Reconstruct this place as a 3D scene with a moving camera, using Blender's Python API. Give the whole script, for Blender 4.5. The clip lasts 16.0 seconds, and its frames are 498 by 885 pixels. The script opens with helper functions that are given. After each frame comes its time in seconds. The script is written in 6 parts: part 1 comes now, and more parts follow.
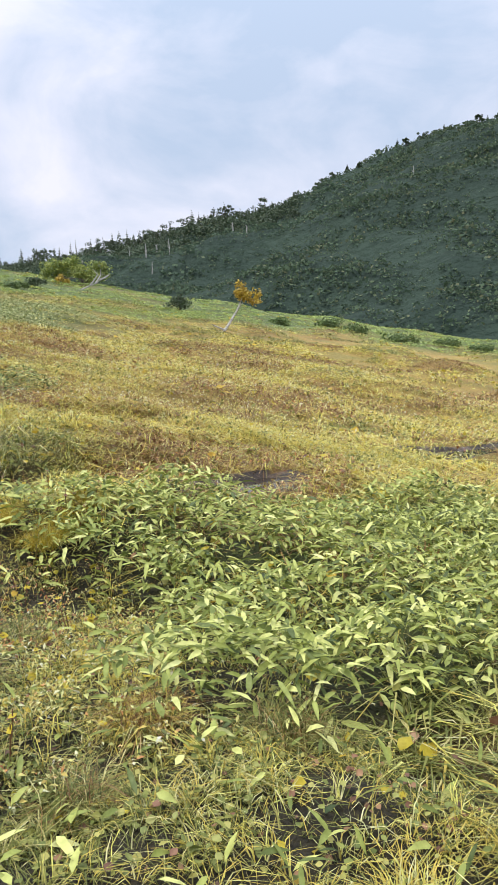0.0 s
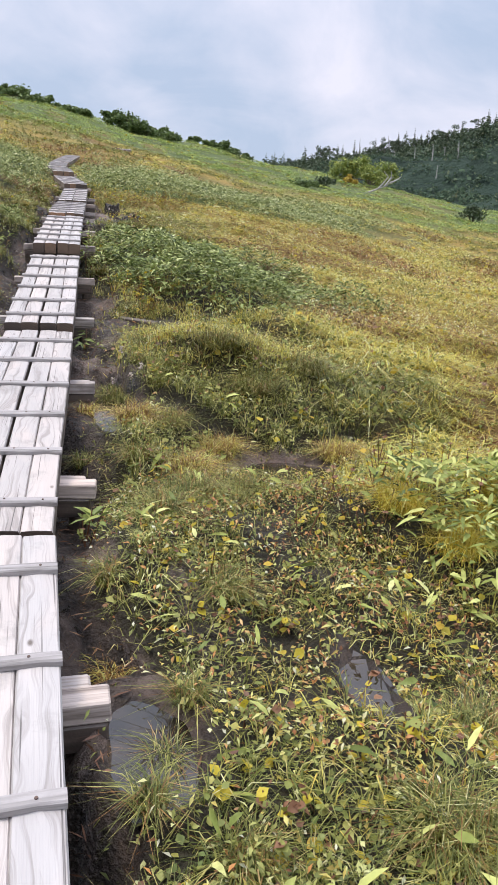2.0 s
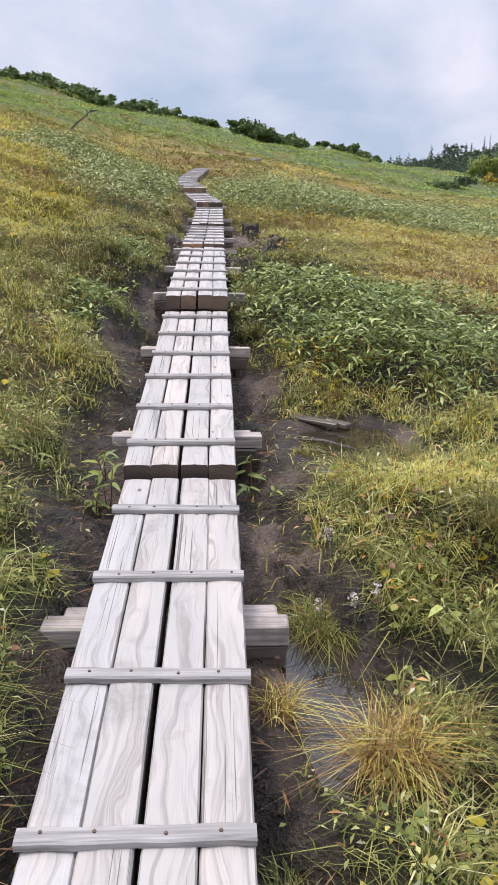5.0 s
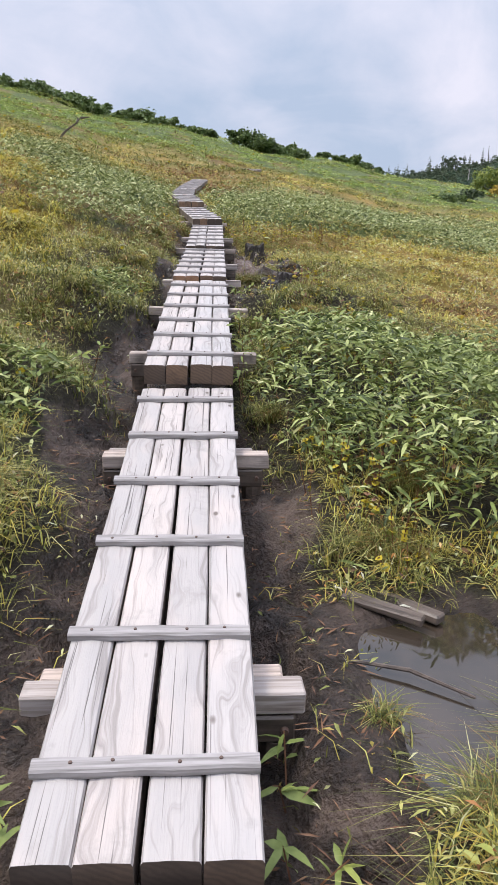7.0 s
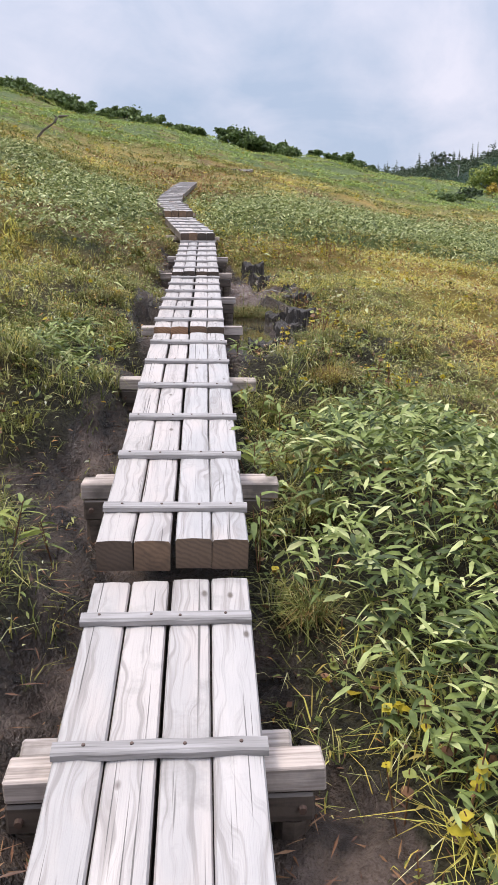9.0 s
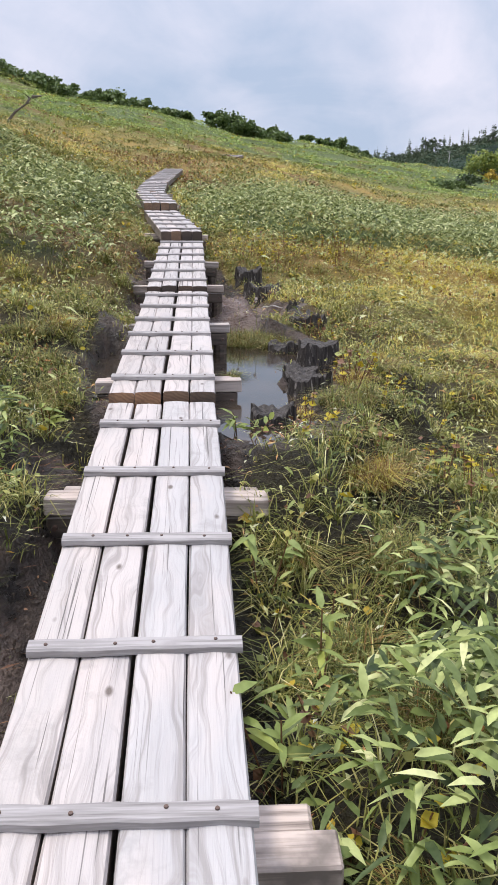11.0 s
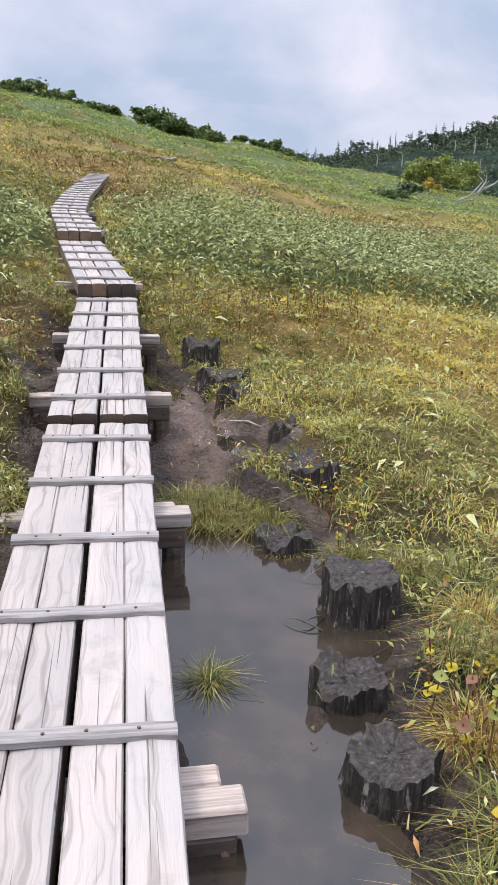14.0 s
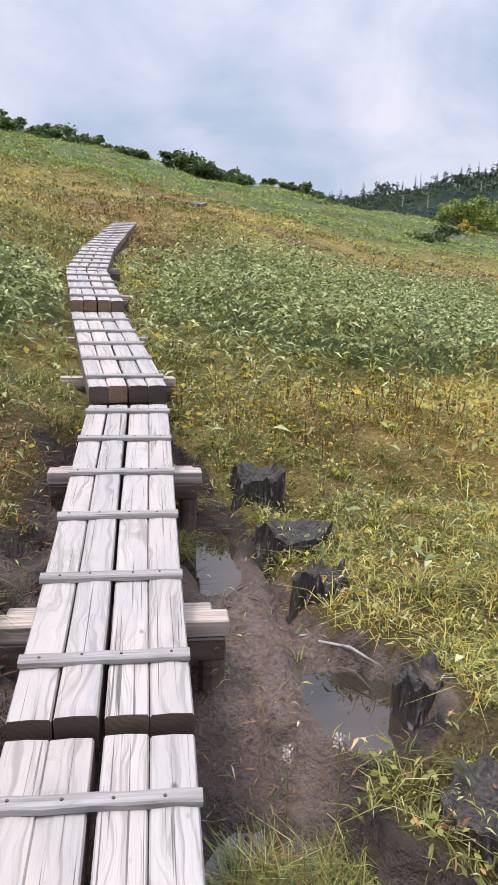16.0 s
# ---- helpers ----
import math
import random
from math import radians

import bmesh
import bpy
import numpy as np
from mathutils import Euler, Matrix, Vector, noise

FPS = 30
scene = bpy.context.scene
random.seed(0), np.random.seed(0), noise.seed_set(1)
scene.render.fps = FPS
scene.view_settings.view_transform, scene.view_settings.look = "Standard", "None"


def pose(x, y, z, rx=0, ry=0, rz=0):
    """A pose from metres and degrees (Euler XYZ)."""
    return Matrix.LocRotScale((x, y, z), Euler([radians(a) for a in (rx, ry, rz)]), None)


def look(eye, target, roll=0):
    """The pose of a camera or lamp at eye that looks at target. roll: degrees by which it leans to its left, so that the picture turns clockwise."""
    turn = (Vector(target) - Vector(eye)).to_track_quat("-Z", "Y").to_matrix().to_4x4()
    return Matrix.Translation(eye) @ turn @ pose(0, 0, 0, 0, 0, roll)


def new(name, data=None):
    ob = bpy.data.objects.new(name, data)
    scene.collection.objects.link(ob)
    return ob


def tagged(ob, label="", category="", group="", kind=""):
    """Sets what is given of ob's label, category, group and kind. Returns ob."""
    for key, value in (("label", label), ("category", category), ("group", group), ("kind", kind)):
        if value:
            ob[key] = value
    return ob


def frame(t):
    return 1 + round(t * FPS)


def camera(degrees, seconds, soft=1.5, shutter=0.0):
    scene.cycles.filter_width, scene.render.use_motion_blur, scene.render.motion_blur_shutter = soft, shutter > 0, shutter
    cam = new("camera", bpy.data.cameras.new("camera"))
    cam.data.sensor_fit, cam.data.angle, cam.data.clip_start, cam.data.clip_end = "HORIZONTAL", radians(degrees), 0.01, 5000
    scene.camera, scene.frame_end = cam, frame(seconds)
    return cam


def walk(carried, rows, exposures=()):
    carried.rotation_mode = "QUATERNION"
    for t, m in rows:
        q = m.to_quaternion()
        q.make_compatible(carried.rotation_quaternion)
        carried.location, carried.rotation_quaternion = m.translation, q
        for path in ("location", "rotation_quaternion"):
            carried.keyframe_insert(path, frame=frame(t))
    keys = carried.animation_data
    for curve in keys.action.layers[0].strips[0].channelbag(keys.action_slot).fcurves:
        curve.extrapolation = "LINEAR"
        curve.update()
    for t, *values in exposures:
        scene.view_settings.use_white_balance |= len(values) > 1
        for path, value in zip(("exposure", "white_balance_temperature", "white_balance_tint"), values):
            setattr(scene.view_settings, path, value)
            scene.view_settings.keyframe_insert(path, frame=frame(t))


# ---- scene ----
cam = camera(36.3, 16.0, soft=1.0)
METRES, EYE, TILT, LEAN, TURN = 16.0, 1.5, -8.5, 1.5, -34.0
ROWS = [
    (0.0, 0.0, 0.0, 0.0, 0.0, 0.0, -0.0),
    (0.5, -0.0171, 0.0125, 0.002, 9.08, -0.85, -2.5),
    (1.0, -0.0372, 0.0251, 0.0082, 14.79, -2.7, -4.83),
    (1.5, -0.0584, 0.0468, 0.0116, 17.65, -5.31, -6.38),
    (2.0, -0.078, 0.067, 0.0164, 18.92, -8.0, -7.14),
    (2.5, -0.0974, 0.0881, 0.0244, 18.88, -9.14, -7.03),
    (3.0, -0.1166, 0.1144, 0.0298, 22.11, -9.04, -6.99),
    (3.5, -0.1363, 0.1338, 0.0358, 26.92, -7.59, -6.54),
    (6.0, -0.2192, 0.2618, 0.065, 28.03, -9.25, -6.26),
    (6.5, -0.2383, 0.289, 0.0724, 27.86, -8.87, -6.48),
    (7.0, -0.2541, 0.3198, 0.0792, 27.73, -7.96, -6.49),
    (7.5, -0.2706, 0.3469, 0.0879, 27.55, -7.18, -6.35),
    (8.0, -0.2888, 0.3733, 0.0969, 27.34, -7.06, -6.11),
    (10.5, -0.3693, 0.5052, 0.1305, 26.49, -9.88, -5.9),
    (11.0, -0.3859, 0.5346, 0.137, 26.2, -8.9, -5.77),
    (11.5, -0.4013, 0.5617, 0.1479, 25.67, -8.58, -5.79),
    (12.0, -0.4187, 0.5833, 0.1607, 24.6, -8.69, -5.91),
    (12.5, -0.4344, 0.606, 0.166, 23.29, -9.01, -6.03),
    (13.0, -0.4491, 0.6291, 0.1727, 22.08, -9.3, -6.21),
    (13.5, -0.4647, 0.654, 0.181, 21.22, -9.1, -6.32),
    (14.0, -0.4801, 0.6838, 0.1886, 20.87, -8.53, -6.49),
    (14.5, -0.4973, 0.7113, 0.1956, 20.86, -7.79, -6.69),
    (15.0, -0.5134, 0.7398, 0.2022, 21.04, -7.23, -6.71),
    (15.5, -0.5297, 0.7673, 0.2101, 21.6, -6.57, -6.67),
    (16.0, -0.5486, 0.7947, 0.2203, 22.72, -5.94, -6.5),
]
walk(cam, [(t, pose(0, 0, EYE, TILT, LEAN, TURN) @ pose(METRES * x, METRES * y, METRES * z, 90 + pitch, roll, yaw)) for t, x, y, z, yaw, pitch, roll in ROWS],
     exposures=((0.0, 0.20, 6500, 10), (1.2, 0.16, 6500, 11), (2.6, 0.09, 6500, 12), (3.5, 0.06, 6500, 12), (16.0, 0.06, 6500, 12)))

# ---------------------------------------------------------------- world, sun
SUN_EL, SUN_AZ = 66.0, 285.0          # high over the slope on the left
world = bpy.data.worlds.new("overcast_sky")
scene.world = world
world.use_nodes = True
wn, wl = world.node_tree.nodes, world.node_tree.links
wn.clear()


def wnode(kind, **props):
    n = wn.new(kind)
    for k, v in props.items():
        n.inputs[k.replace("_", " ")].default_value = v
    return n


def wmath(op, a, b=None, clamp=False):
    n = wn.new("ShaderNodeMath")
    n.operation, n.use_clamp = op, clamp
    for i, v in enumerate((a, b)):
        if v is None:
            continue
        if isinstance(v, (int, float)):
            n.inputs[i].default_value = v
        else:
            wl.new(v, n.inputs[i])
    return n.outputs[0]


def wmix(fac, a, b):
    n = wn.new("ShaderNodeMix")
    n.data_type = "RGBA"
    for i, v in ((0, fac), (6, a), (7, b)):
        if isinstance(v, (int, float)):
            n.inputs[i].default_value = v
        elif isinstance(v, tuple):
            n.inputs[i].default_value = (*v, 1)
        else:
            wl.new(v, n.inputs[i])
    return n.outputs[2]


sky = wn.new("ShaderNodeTexSky")
sky.sky_type, sky.sun_disc = "NISHITA", False
sky.sun_elevation, sky.sun_rotation = radians(SUN_EL), radians(SUN_AZ)
coord = wn.new("ShaderNodeTexCoord").outputs["Generated"]
sep = wn.new("ShaderNodeSeparateXYZ")
wl.new(coord, sep.inputs[0])
up = wmath("MAXIMUM", sep.outputs[2], 0.0)
# flatten the dome so that the cloud bank reads as layers
squash = wn.new("ShaderNodeVectorMath")
squash.operation = "MULTIPLY"
wl.new(coord, squash.inputs[0])
squash.inputs[1].default_value = (1.0, 1.0, 1.7)
big = wnode("ShaderNodeTexNoise", Scale=2.3, Detail=7.0, Roughness=0.52, Distortion=0.35)
fine = wnode("ShaderNodeTexNoise", Scale=5.5, Detail=8.0, Roughness=0.55, Distortion=0.6)
for n in (big, fine):
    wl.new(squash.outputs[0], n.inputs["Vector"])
cover = wmath("ADD", wmath("MULTIPLY", big.outputs[0], 0.65), wmath("MULTIPLY", fine.outputs[0], 0.35))
lump = wmath("MULTIPLY", wmath("SUBTRACT", cover, 0.40), 4.8, True)
cloud = wmix(lump, (0.475, 0.575, 0.745), (0.83, 0.83, 0.95))
rise = wmath("ADD", 1.0, wmath("MULTIPLY", wmath("POWER", up, 3.0), 2.6))
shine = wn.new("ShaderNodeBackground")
wl.new(rise, shine.inputs[1])
# the layer of plain sky under the cloud stays weak
dim = wmix(0.93, wmix(0.9, sky.outputs[0], (0.0, 0.0, 0.0)), cloud)
wl.new(dim, shine.inputs[0])
wout = wn.new("ShaderNodeOutputWorld")
wl.new(shine.outputs[0], wout.inputs[0])

sun_data = bpy.data.lights.new("sun", "SUN")
sun_data.energy, sun_data.angle, sun_data.color = 2.3, radians(12), (1.0, 0.93, 0.82)
sun = new("sun", sun_data)
saz, sel = radians(SUN_AZ), radians(SUN_EL)
sun.matrix_world = look((math.sin(saz) * math.cos(sel) * 50, math.cos(saz) * math.cos(sel) * 50, math.sin(sel) * 50), (0, 0, 0))


# ---------------------------------------------------------------- materials
def material(name):
    m = bpy.data.materials.new(name)
    m.use_nodes = True
    nt = m.node_tree
    nt.nodes.clear()
    out = nt.nodes.new("ShaderNodeOutputMaterial")
    return m, nt, out


def node(nt, kind, ins=None, **attrs):
    n = nt.nodes.new(kind)
    for k, v in attrs.items():
        setattr(n, k, v)
    for k, v in (ins or {}).items():
        if isinstance(v, bpy.types.NodeSocket):
            nt.links.new(v, n.inputs[k])
        elif isinstance(v, tuple) and len(v) == 3 and n.inputs[k].type == "RGBA":
            n.inputs[k].default_value = (*v, 1)
        else:
            n.inputs[k].default_value = v
    return n


def mixc(nt, fac, a, b, blend="MIX"):
    n = nt.nodes.new("ShaderNodeMix")
    n.data_type, n.blend_type = "RGBA", blend
    for i, v in ((0, fac), (6, a), (7, b)):
        if isinstance(v, bpy.types.NodeSocket):
            nt.links.new(v, n.inputs[i])
        else:
            n.inputs[i].default_value = (*v, 1) if isinstance(v, tuple) else v
    return n.outputs[2]


def calc(nt, op, a, b=0.0, clamp=False):
    n = nt.nodes.new("ShaderNodeMath")
    n.operation, n.use_clamp = op, clamp
    for i, v in enumerate((a, b)):
        if isinstance(v, bpy.types.NodeSocket):
            nt.links.new(v, n.inputs[i])
        else:
            n.inputs[i].default_value = v
    return n.outputs[0]


def spread(nt, v, lo, hi):
    """Stretches lo..hi of a grey value to 0..1."""
    n = node(nt, "ShaderNodeMapRange", {0: v, 1: lo, 2: hi})
    return n.outputs[0]


def ramp(nt, v, stops):
    n = nt.nodes.new("ShaderNodeValToRGB")
    nt.links.new(v, n.inputs[0])
    el = n.color_ramp.elements
    while len(el) < len(stops):
        el.new(0.5)
    for e, (p, c) in zip(el, stops):
        e.position, e.color = p, (*c, 1)
    return n.outputs[0]


def scaled(nt, vec, s):
    n = node(nt, "ShaderNodeVectorMath", {0: vec, 1: s}, operation="MULTIPLY")
    return n.outputs[0]


def bump(nt, height, strength, distance):
    return node(nt, "ShaderNodeBump", {"Height": height, "Strength": strength, "Distance": distance}).outputs[0]


def noise_of(nt, vec, scale, detail=4.0, rough=0.55, dist=0.0):
    return node(nt, "ShaderNodeTexNoise", {"Vector": vec, "Scale": scale, "Detail": detail, "Roughness": rough, "Distortion": dist}).outputs[0]


def leaf_material(name, stops, patch, rough=0.5, through_light=0.16, patch_scale=0.7, gloss=0.35, gain=1.0):
    """Foliage: each blade picks a colour of its own, pulled towards `patch` in drifts."""
    stops = [(p, tuple(min(0.8, c * gain) for c in col)) for p, col in stops]
    patch = tuple(min(0.8, c * gain) for c in patch)
    m, nt, out = material(name)
    geo = node(nt, "ShaderNodeNewGeometry")
    pos = node(nt, "ShaderNodeTexCoord").outputs["Object"]
    col = ramp(nt, geo.outputs["Random Per Island"], stops)
    drift = spread(nt, noise_of(nt, pos, patch_scale, 3.0), 0.42, 0.68)
    col = mixc(nt, calc(nt, "MULTIPLY", drift, 0.40), col, patch)
    mott = spread(nt, noise_of(nt, pos, 38.0, 2.0), 0.3, 0.75)
    col = mixc(nt, mott, mixc(nt, 0.72, (0, 0, 0), col), mixc(nt, 0.04, col, (0.8, 0.75, 0.5)))
    sur = node(nt, "ShaderNodeBsdfPrincipled", {"Base Color": col, "Roughness": rough, "Specular IOR Level": gloss})
    tr = node(nt, "ShaderNodeBsdfTranslucent", {"Color": col})
    mx = node(nt, "ShaderNodeMixShader", {0: through_light, 1: sur.outputs[0], 2: tr.outputs[0]})
    nt.links.new(mx.outputs[0], out.inputs[0])
    return m


def plain_material(name, col_fn, rough=0.7, bump_fn=None, spec=0.4):
    m, nt, out = material(name)
    pos = node(nt, "ShaderNodeTexCoord").outputs["Object"]
    sur = node(nt, "ShaderNodeBsdfPrincipled", {"Specular IOR Level": spec})
    nt.links.new(col_fn(nt, pos), sur.inputs["Base Color"])
    if callable(rough):
        nt.links.new(rough(nt, pos), sur.inputs["Roughness"])
    else:
        sur.inputs["Roughness"].default_value = rough
    if bump_fn:
        nt.links.new(bump_fn(nt, pos), sur.inputs["Normal"])
    nt.links.new(sur.outputs[0], out.inputs[0])
    return m


def own(nt):
    return node(nt, "ShaderNodeObjectInfo").outputs["Random"]


def shifted(nt, pos):
    """Object coordinates moved by the object's own random number, so that no two boards share their grain."""
    r = own(nt)
    off = node(nt, "ShaderNodeCombineXYZ", {0: calc(nt, "MULTIPLY", r, 17.0), 1: calc(nt, "MULTIPLY", r, 53.0), 2: calc(nt, "MULTIPLY", r, 31.0)}).outputs[0]
    return node(nt, "ShaderNodeVectorMath", {0: pos, 1: off}, operation="ADD").outputs[0]


def board_grain(nt, pos):
    p = shifted(nt, pos)
    warp = noise_of(nt, scaled(nt, p, (7.0, 2.4, 5.0)), 1.0, 2.0)
    wp = node(nt, "ShaderNodeVectorMath", {0: p, 1: node(nt, "ShaderNodeCombineXYZ", {0: calc(nt, "MULTIPLY", warp, 0.15), 1: 0.0, 2: 0.0}).outputs[0]}, operation="ADD").outputs[0]
    rings = noise_of(nt, scaled(nt, wp, (48.0, 1.1, 20.0)), 1.0, 5.0, 0.62)
    fibre = noise_of(nt, scaled(nt, p, (320.0, 5.0, 60.0)), 1.0, 2.0, 0.6)
    return p, rings, fibre


def board_colour(nt, pos):
    p, rings, fibre = board_grain(nt, pos)
    base = ramp(nt, own(nt), [(0.0, (0.43, 0.40, 0.38)), (0.3, (0.52, 0.465, 0.43)), (0.6, (0.46, 0.44, 0.43)), (0.85, (0.56, 0.48, 0.435)), (1.0, (0.40, 0.37, 0.35))])
    wash = spread(nt, noise_of(nt, scaled(nt, p, (9.0, 1.6, 4.0)), 1.0, 4.0), 0.35, 0.7)
    base = mixc(nt, calc(nt, "MULTIPLY", wash, 0.55), base, (0.33, 0.315, 0.31))
    base = mixc(nt, calc(nt, "MULTIPLY", spread(nt, noise_of(nt, scaled(nt, p, (6.0, 2.2, 4.0)), 1.0, 3.0), 0.5, 0.7), 0.45), base, (0.56, 0.47, 0.42))
    dark = spread(nt, rings, 0.50, 0.64)
    base = mixc(nt, calc(nt, "MULTIPLY", dark, 0.55), base, (0.19, 0.165, 0.15))
    base = mixc(nt, calc(nt, "MULTIPLY", spread(nt, fibre, 0.5, 0.8), 0.22), base, (0.25, 0.23, 0.22))
    crack = spread(nt, noise_of(nt, scaled(nt, p, (110.0, 1.1, 20.0)), 1.0, 2.0, 0.5, 0.15), 0.65, 0.70)
    base = mixc(nt, calc(nt, "MULTIPLY", crack, 0.8), base, (0.075, 0.065, 0.06))
    vor = node(nt, "ShaderNodeTexVoronoi", {"Vector": scaled(nt, p, (8.0, 4.2, 1.0)), "Scale": 1.0, "Randomness": 1.0}).outputs["Distance"]
    knot = calc(nt, "SUBTRACT", 1.0, spread(nt, vor, 0.045, 0.10), True)
    base = mixc(nt, calc(nt, "MULTIPLY", knot, 0.85), base, (0.10, 0.075, 0.06))
    grime = spread(nt, noise_of(nt, p, 3.4, 6.0, 0.7), 0.56, 0.74)
    return mixc(nt, calc(nt, "MULTIPLY", grime, 0.6), base, (0.20, 0.185, 0.17))


def board_bump(nt, pos):
    p, rings, fibre = board_grain(nt, pos)
    h = calc(nt, "ADD", calc(nt, "MULTIPLY", rings, -0.7), calc(nt, "MULTIPLY", fibre, -0.5))
    return bump(nt, h, 0.7, 0.004)


M_BOARD = plain_material("weathered_pale_board", board_colour, 0.62, board_bump, 0.3)


def end_colour(nt, pos):
    p = shifted(nt, pos)
    w = node(nt, "ShaderNodeTexWave", {"Vector": scaled(nt, p, (1.0, 0.15, 1.0)), "Scale": 17.0, "Distortion": 7.0, "Detail": 3.0, "Detail Scale": 1.2}, wave_type="RINGS", rings_direction="Y").outputs[1]
    tone = ramp(nt, own(nt), [(0.0, (0.08, 0.06, 0.048)), (0.55, (0.17, 0.115, 0.08)), (0.85, (0.27, 0.165, 0.10)), (1.0, (0.48, 0.26, 0.14))])
    col = mixc(nt, calc(nt, "MULTIPLY", spread(nt, w, 0.2, 0.9), 0.55), tone, mixc(nt, 0.5, tone, (0.03, 0.022, 0.02)))
    stain = spread(nt, noise_of(nt, p, 9.0, 5.0), 0.45, 0.68)
    return mixc(nt, calc(nt, "MULTIPLY", stain, 0.55), col, (0.06, 0.046, 0.038))


M_END = plain_material("damp_end_grain", end_colour, 0.6, lambda nt, p: bump(nt, noise_of(nt, p, 60.0, 4.0), 0.5, 0.004))


# plank sides: damp brown grain, with their shade put into the colour
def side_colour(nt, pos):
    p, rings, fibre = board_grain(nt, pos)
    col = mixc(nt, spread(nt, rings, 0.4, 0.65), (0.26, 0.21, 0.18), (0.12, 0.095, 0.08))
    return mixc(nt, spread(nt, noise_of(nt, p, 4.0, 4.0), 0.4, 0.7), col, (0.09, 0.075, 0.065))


M_SIDE = plain_material("damp_timber_painted_shade", side_colour, 0.65, board_bump)


def batten_colour(nt, pos):
    p = shifted(nt, pos)
    g = noise_of(nt, scaled(nt, p, (3.0, 90.0, 60.0)), 1.0, 4.0)
    col = mixc(nt, spread(nt, g, 0.4, 0.68), (0.37, 0.345, 0.335), (0.17, 0.155, 0.145))
    return mixc(nt, spread(nt, noise_of(nt, p, 12.0, 4.0), 0.5, 0.75), col, (0.27, 0.25, 0.24))


M_BATTEN = plain_material("grey_batten_wood", batten_colour, 0.68, lambda nt, p: bump(nt, noise_of(nt, scaled(nt, p, (3.0, 120.0, 90.0)), 1.0, 3.0), 0.5, 0.003))


def sleeper_colour(nt, pos):
    p = shifted(nt, pos)
    g = noise_of(nt, scaled(nt, p, (2.5, 60.0, 60.0)), 1.0, 4.0, 0.6, 0.4)
    tone = ramp(nt, own(nt), [(0.0, (0.60, 0.49, 0.42)), (0.5, (0.52, 0.44, 0.39)), (1.0, (0.44, 0.39, 0.36))])
    col = mixc(nt, spread(nt, g, 0.42, 0.7), tone, (0.19, 0.15, 0.125))
    return mixc(nt, spread(nt, noise_of(nt, p, 5.0, 5.0), 0.5, 0.72), col, (0.17, 0.14, 0.12))


M_SLEEPER = plain_material("pale_sleeper_timber", sleeper_colour, 0.62, lambda nt, p: bump(nt, noise_of(nt, scaled(nt, p, (3.0, 80.0, 80.0)), 1.0, 3.0), 0.5, 0.004))
M_WET = plain_material("wet_dark_timber", lambda nt, p: mixc(nt, spread(nt, noise_of(nt, scaled(nt, shifted(nt, p), (4.0, 50.0, 30.0)), 1.0, 4.0), 0.4, 0.7), (0.13, 0.10, 0.08), (0.045, 0.036, 0.03)), 0.4,
                       lambda nt, p: bump(nt, noise_of(nt, p, 40.0, 4.0), 0.5, 0.006))
M_STEEL = plain_material("rusty_bolt_steel", lambda nt, p: mixc(nt, noise_of(nt, p, 90.0), (0.16, 0.09, 0.06), (0.05, 0.04, 0.04)), 0.5)


def stump_colour(nt, pos):
    p = shifted(nt, pos)
    g = noise_of(nt, scaled(nt, p, (85.0, 85.0, 5.0)), 1.0, 5.0, 0.7, 0.15)
    col = ramp(nt, g, [(0.34, (0.010, 0.008, 0.007)), (0.48, (0.034, 0.027, 0.023)), (0.60, (0.06, 0.05, 0.044)), (0.74, (0.30, 0.265, 0.24))])
    col = mixc(nt, calc(nt, "MULTIPLY", spread(nt, noise_of(nt, p, 6.0, 3.0), 0.42, 0.6), 0.8), col, mixc(nt, 0.45, (0.008, 0.007, 0.006), col))
    col = mixc(nt, calc(nt, "MULTIPLY", spread(nt, noise_of(nt, scaled(nt, p, (26.0, 26.0, 7.0)), 1.0, 4.0, 0.65), 0.58, 0.66), 0.85), col, (0.34, 0.31, 0.28))
    moss = spread(nt, noise_of(nt, p, 3.0, 4.0), 0.56, 0.7)
    return mixc(nt, calc(nt, "MULTIPLY", moss, 0.6), col, (0.03, 0.025, 0.02))


M_STUMP = plain_material("rotten_stump_wood", stump_colour, 0.7, lambda nt, p: bump(nt, noise_of(nt, scaled(nt, shifted(nt, p), (30.0, 30.0, 4.0)), 1.0, 5.0, 0.6, 0.8), 1.0, 0.02))
M_STUMP_TOP = plain_material("silvered_stump_top", lambda nt, p: ramp(nt, noise_of(nt, scaled(nt, shifted(nt, p), (60.0, 60.0, 20.0)), 1.0, 5.0, 0.7), [(0.36, (0.015, 0.012, 0.010)), (0.48, (0.045, 0.038, 0.033)), (0.62, (0.075, 0.066, 0.058)), (0.75, (0.30, 0.27, 0.25))]), 0.75,
                             lambda nt, p: bump(nt, noise_of(nt, scaled(nt, shifted(nt, p), (50.0, 50.0, 9.0)), 1.0, 5.0, 0.65), 0.8, 0.008))
M_DEADWOOD = plain_material("bleached_dead_wood", lambda nt, p: mixc(nt, spread(nt, noise_of(nt, p, 14.0, 4.0), 0.4, 0.7), (0.50, 0.48, 0.45), (0.17, 0.15, 0.13)), 0.75)
M_BARK = plain_material("grey_bark", lambda nt, p: mixc(nt, noise_of(nt, p, 8.0, 4.0), (0.17, 0.145, 0.12), (0.07, 0.06, 0.05)), 0.85)


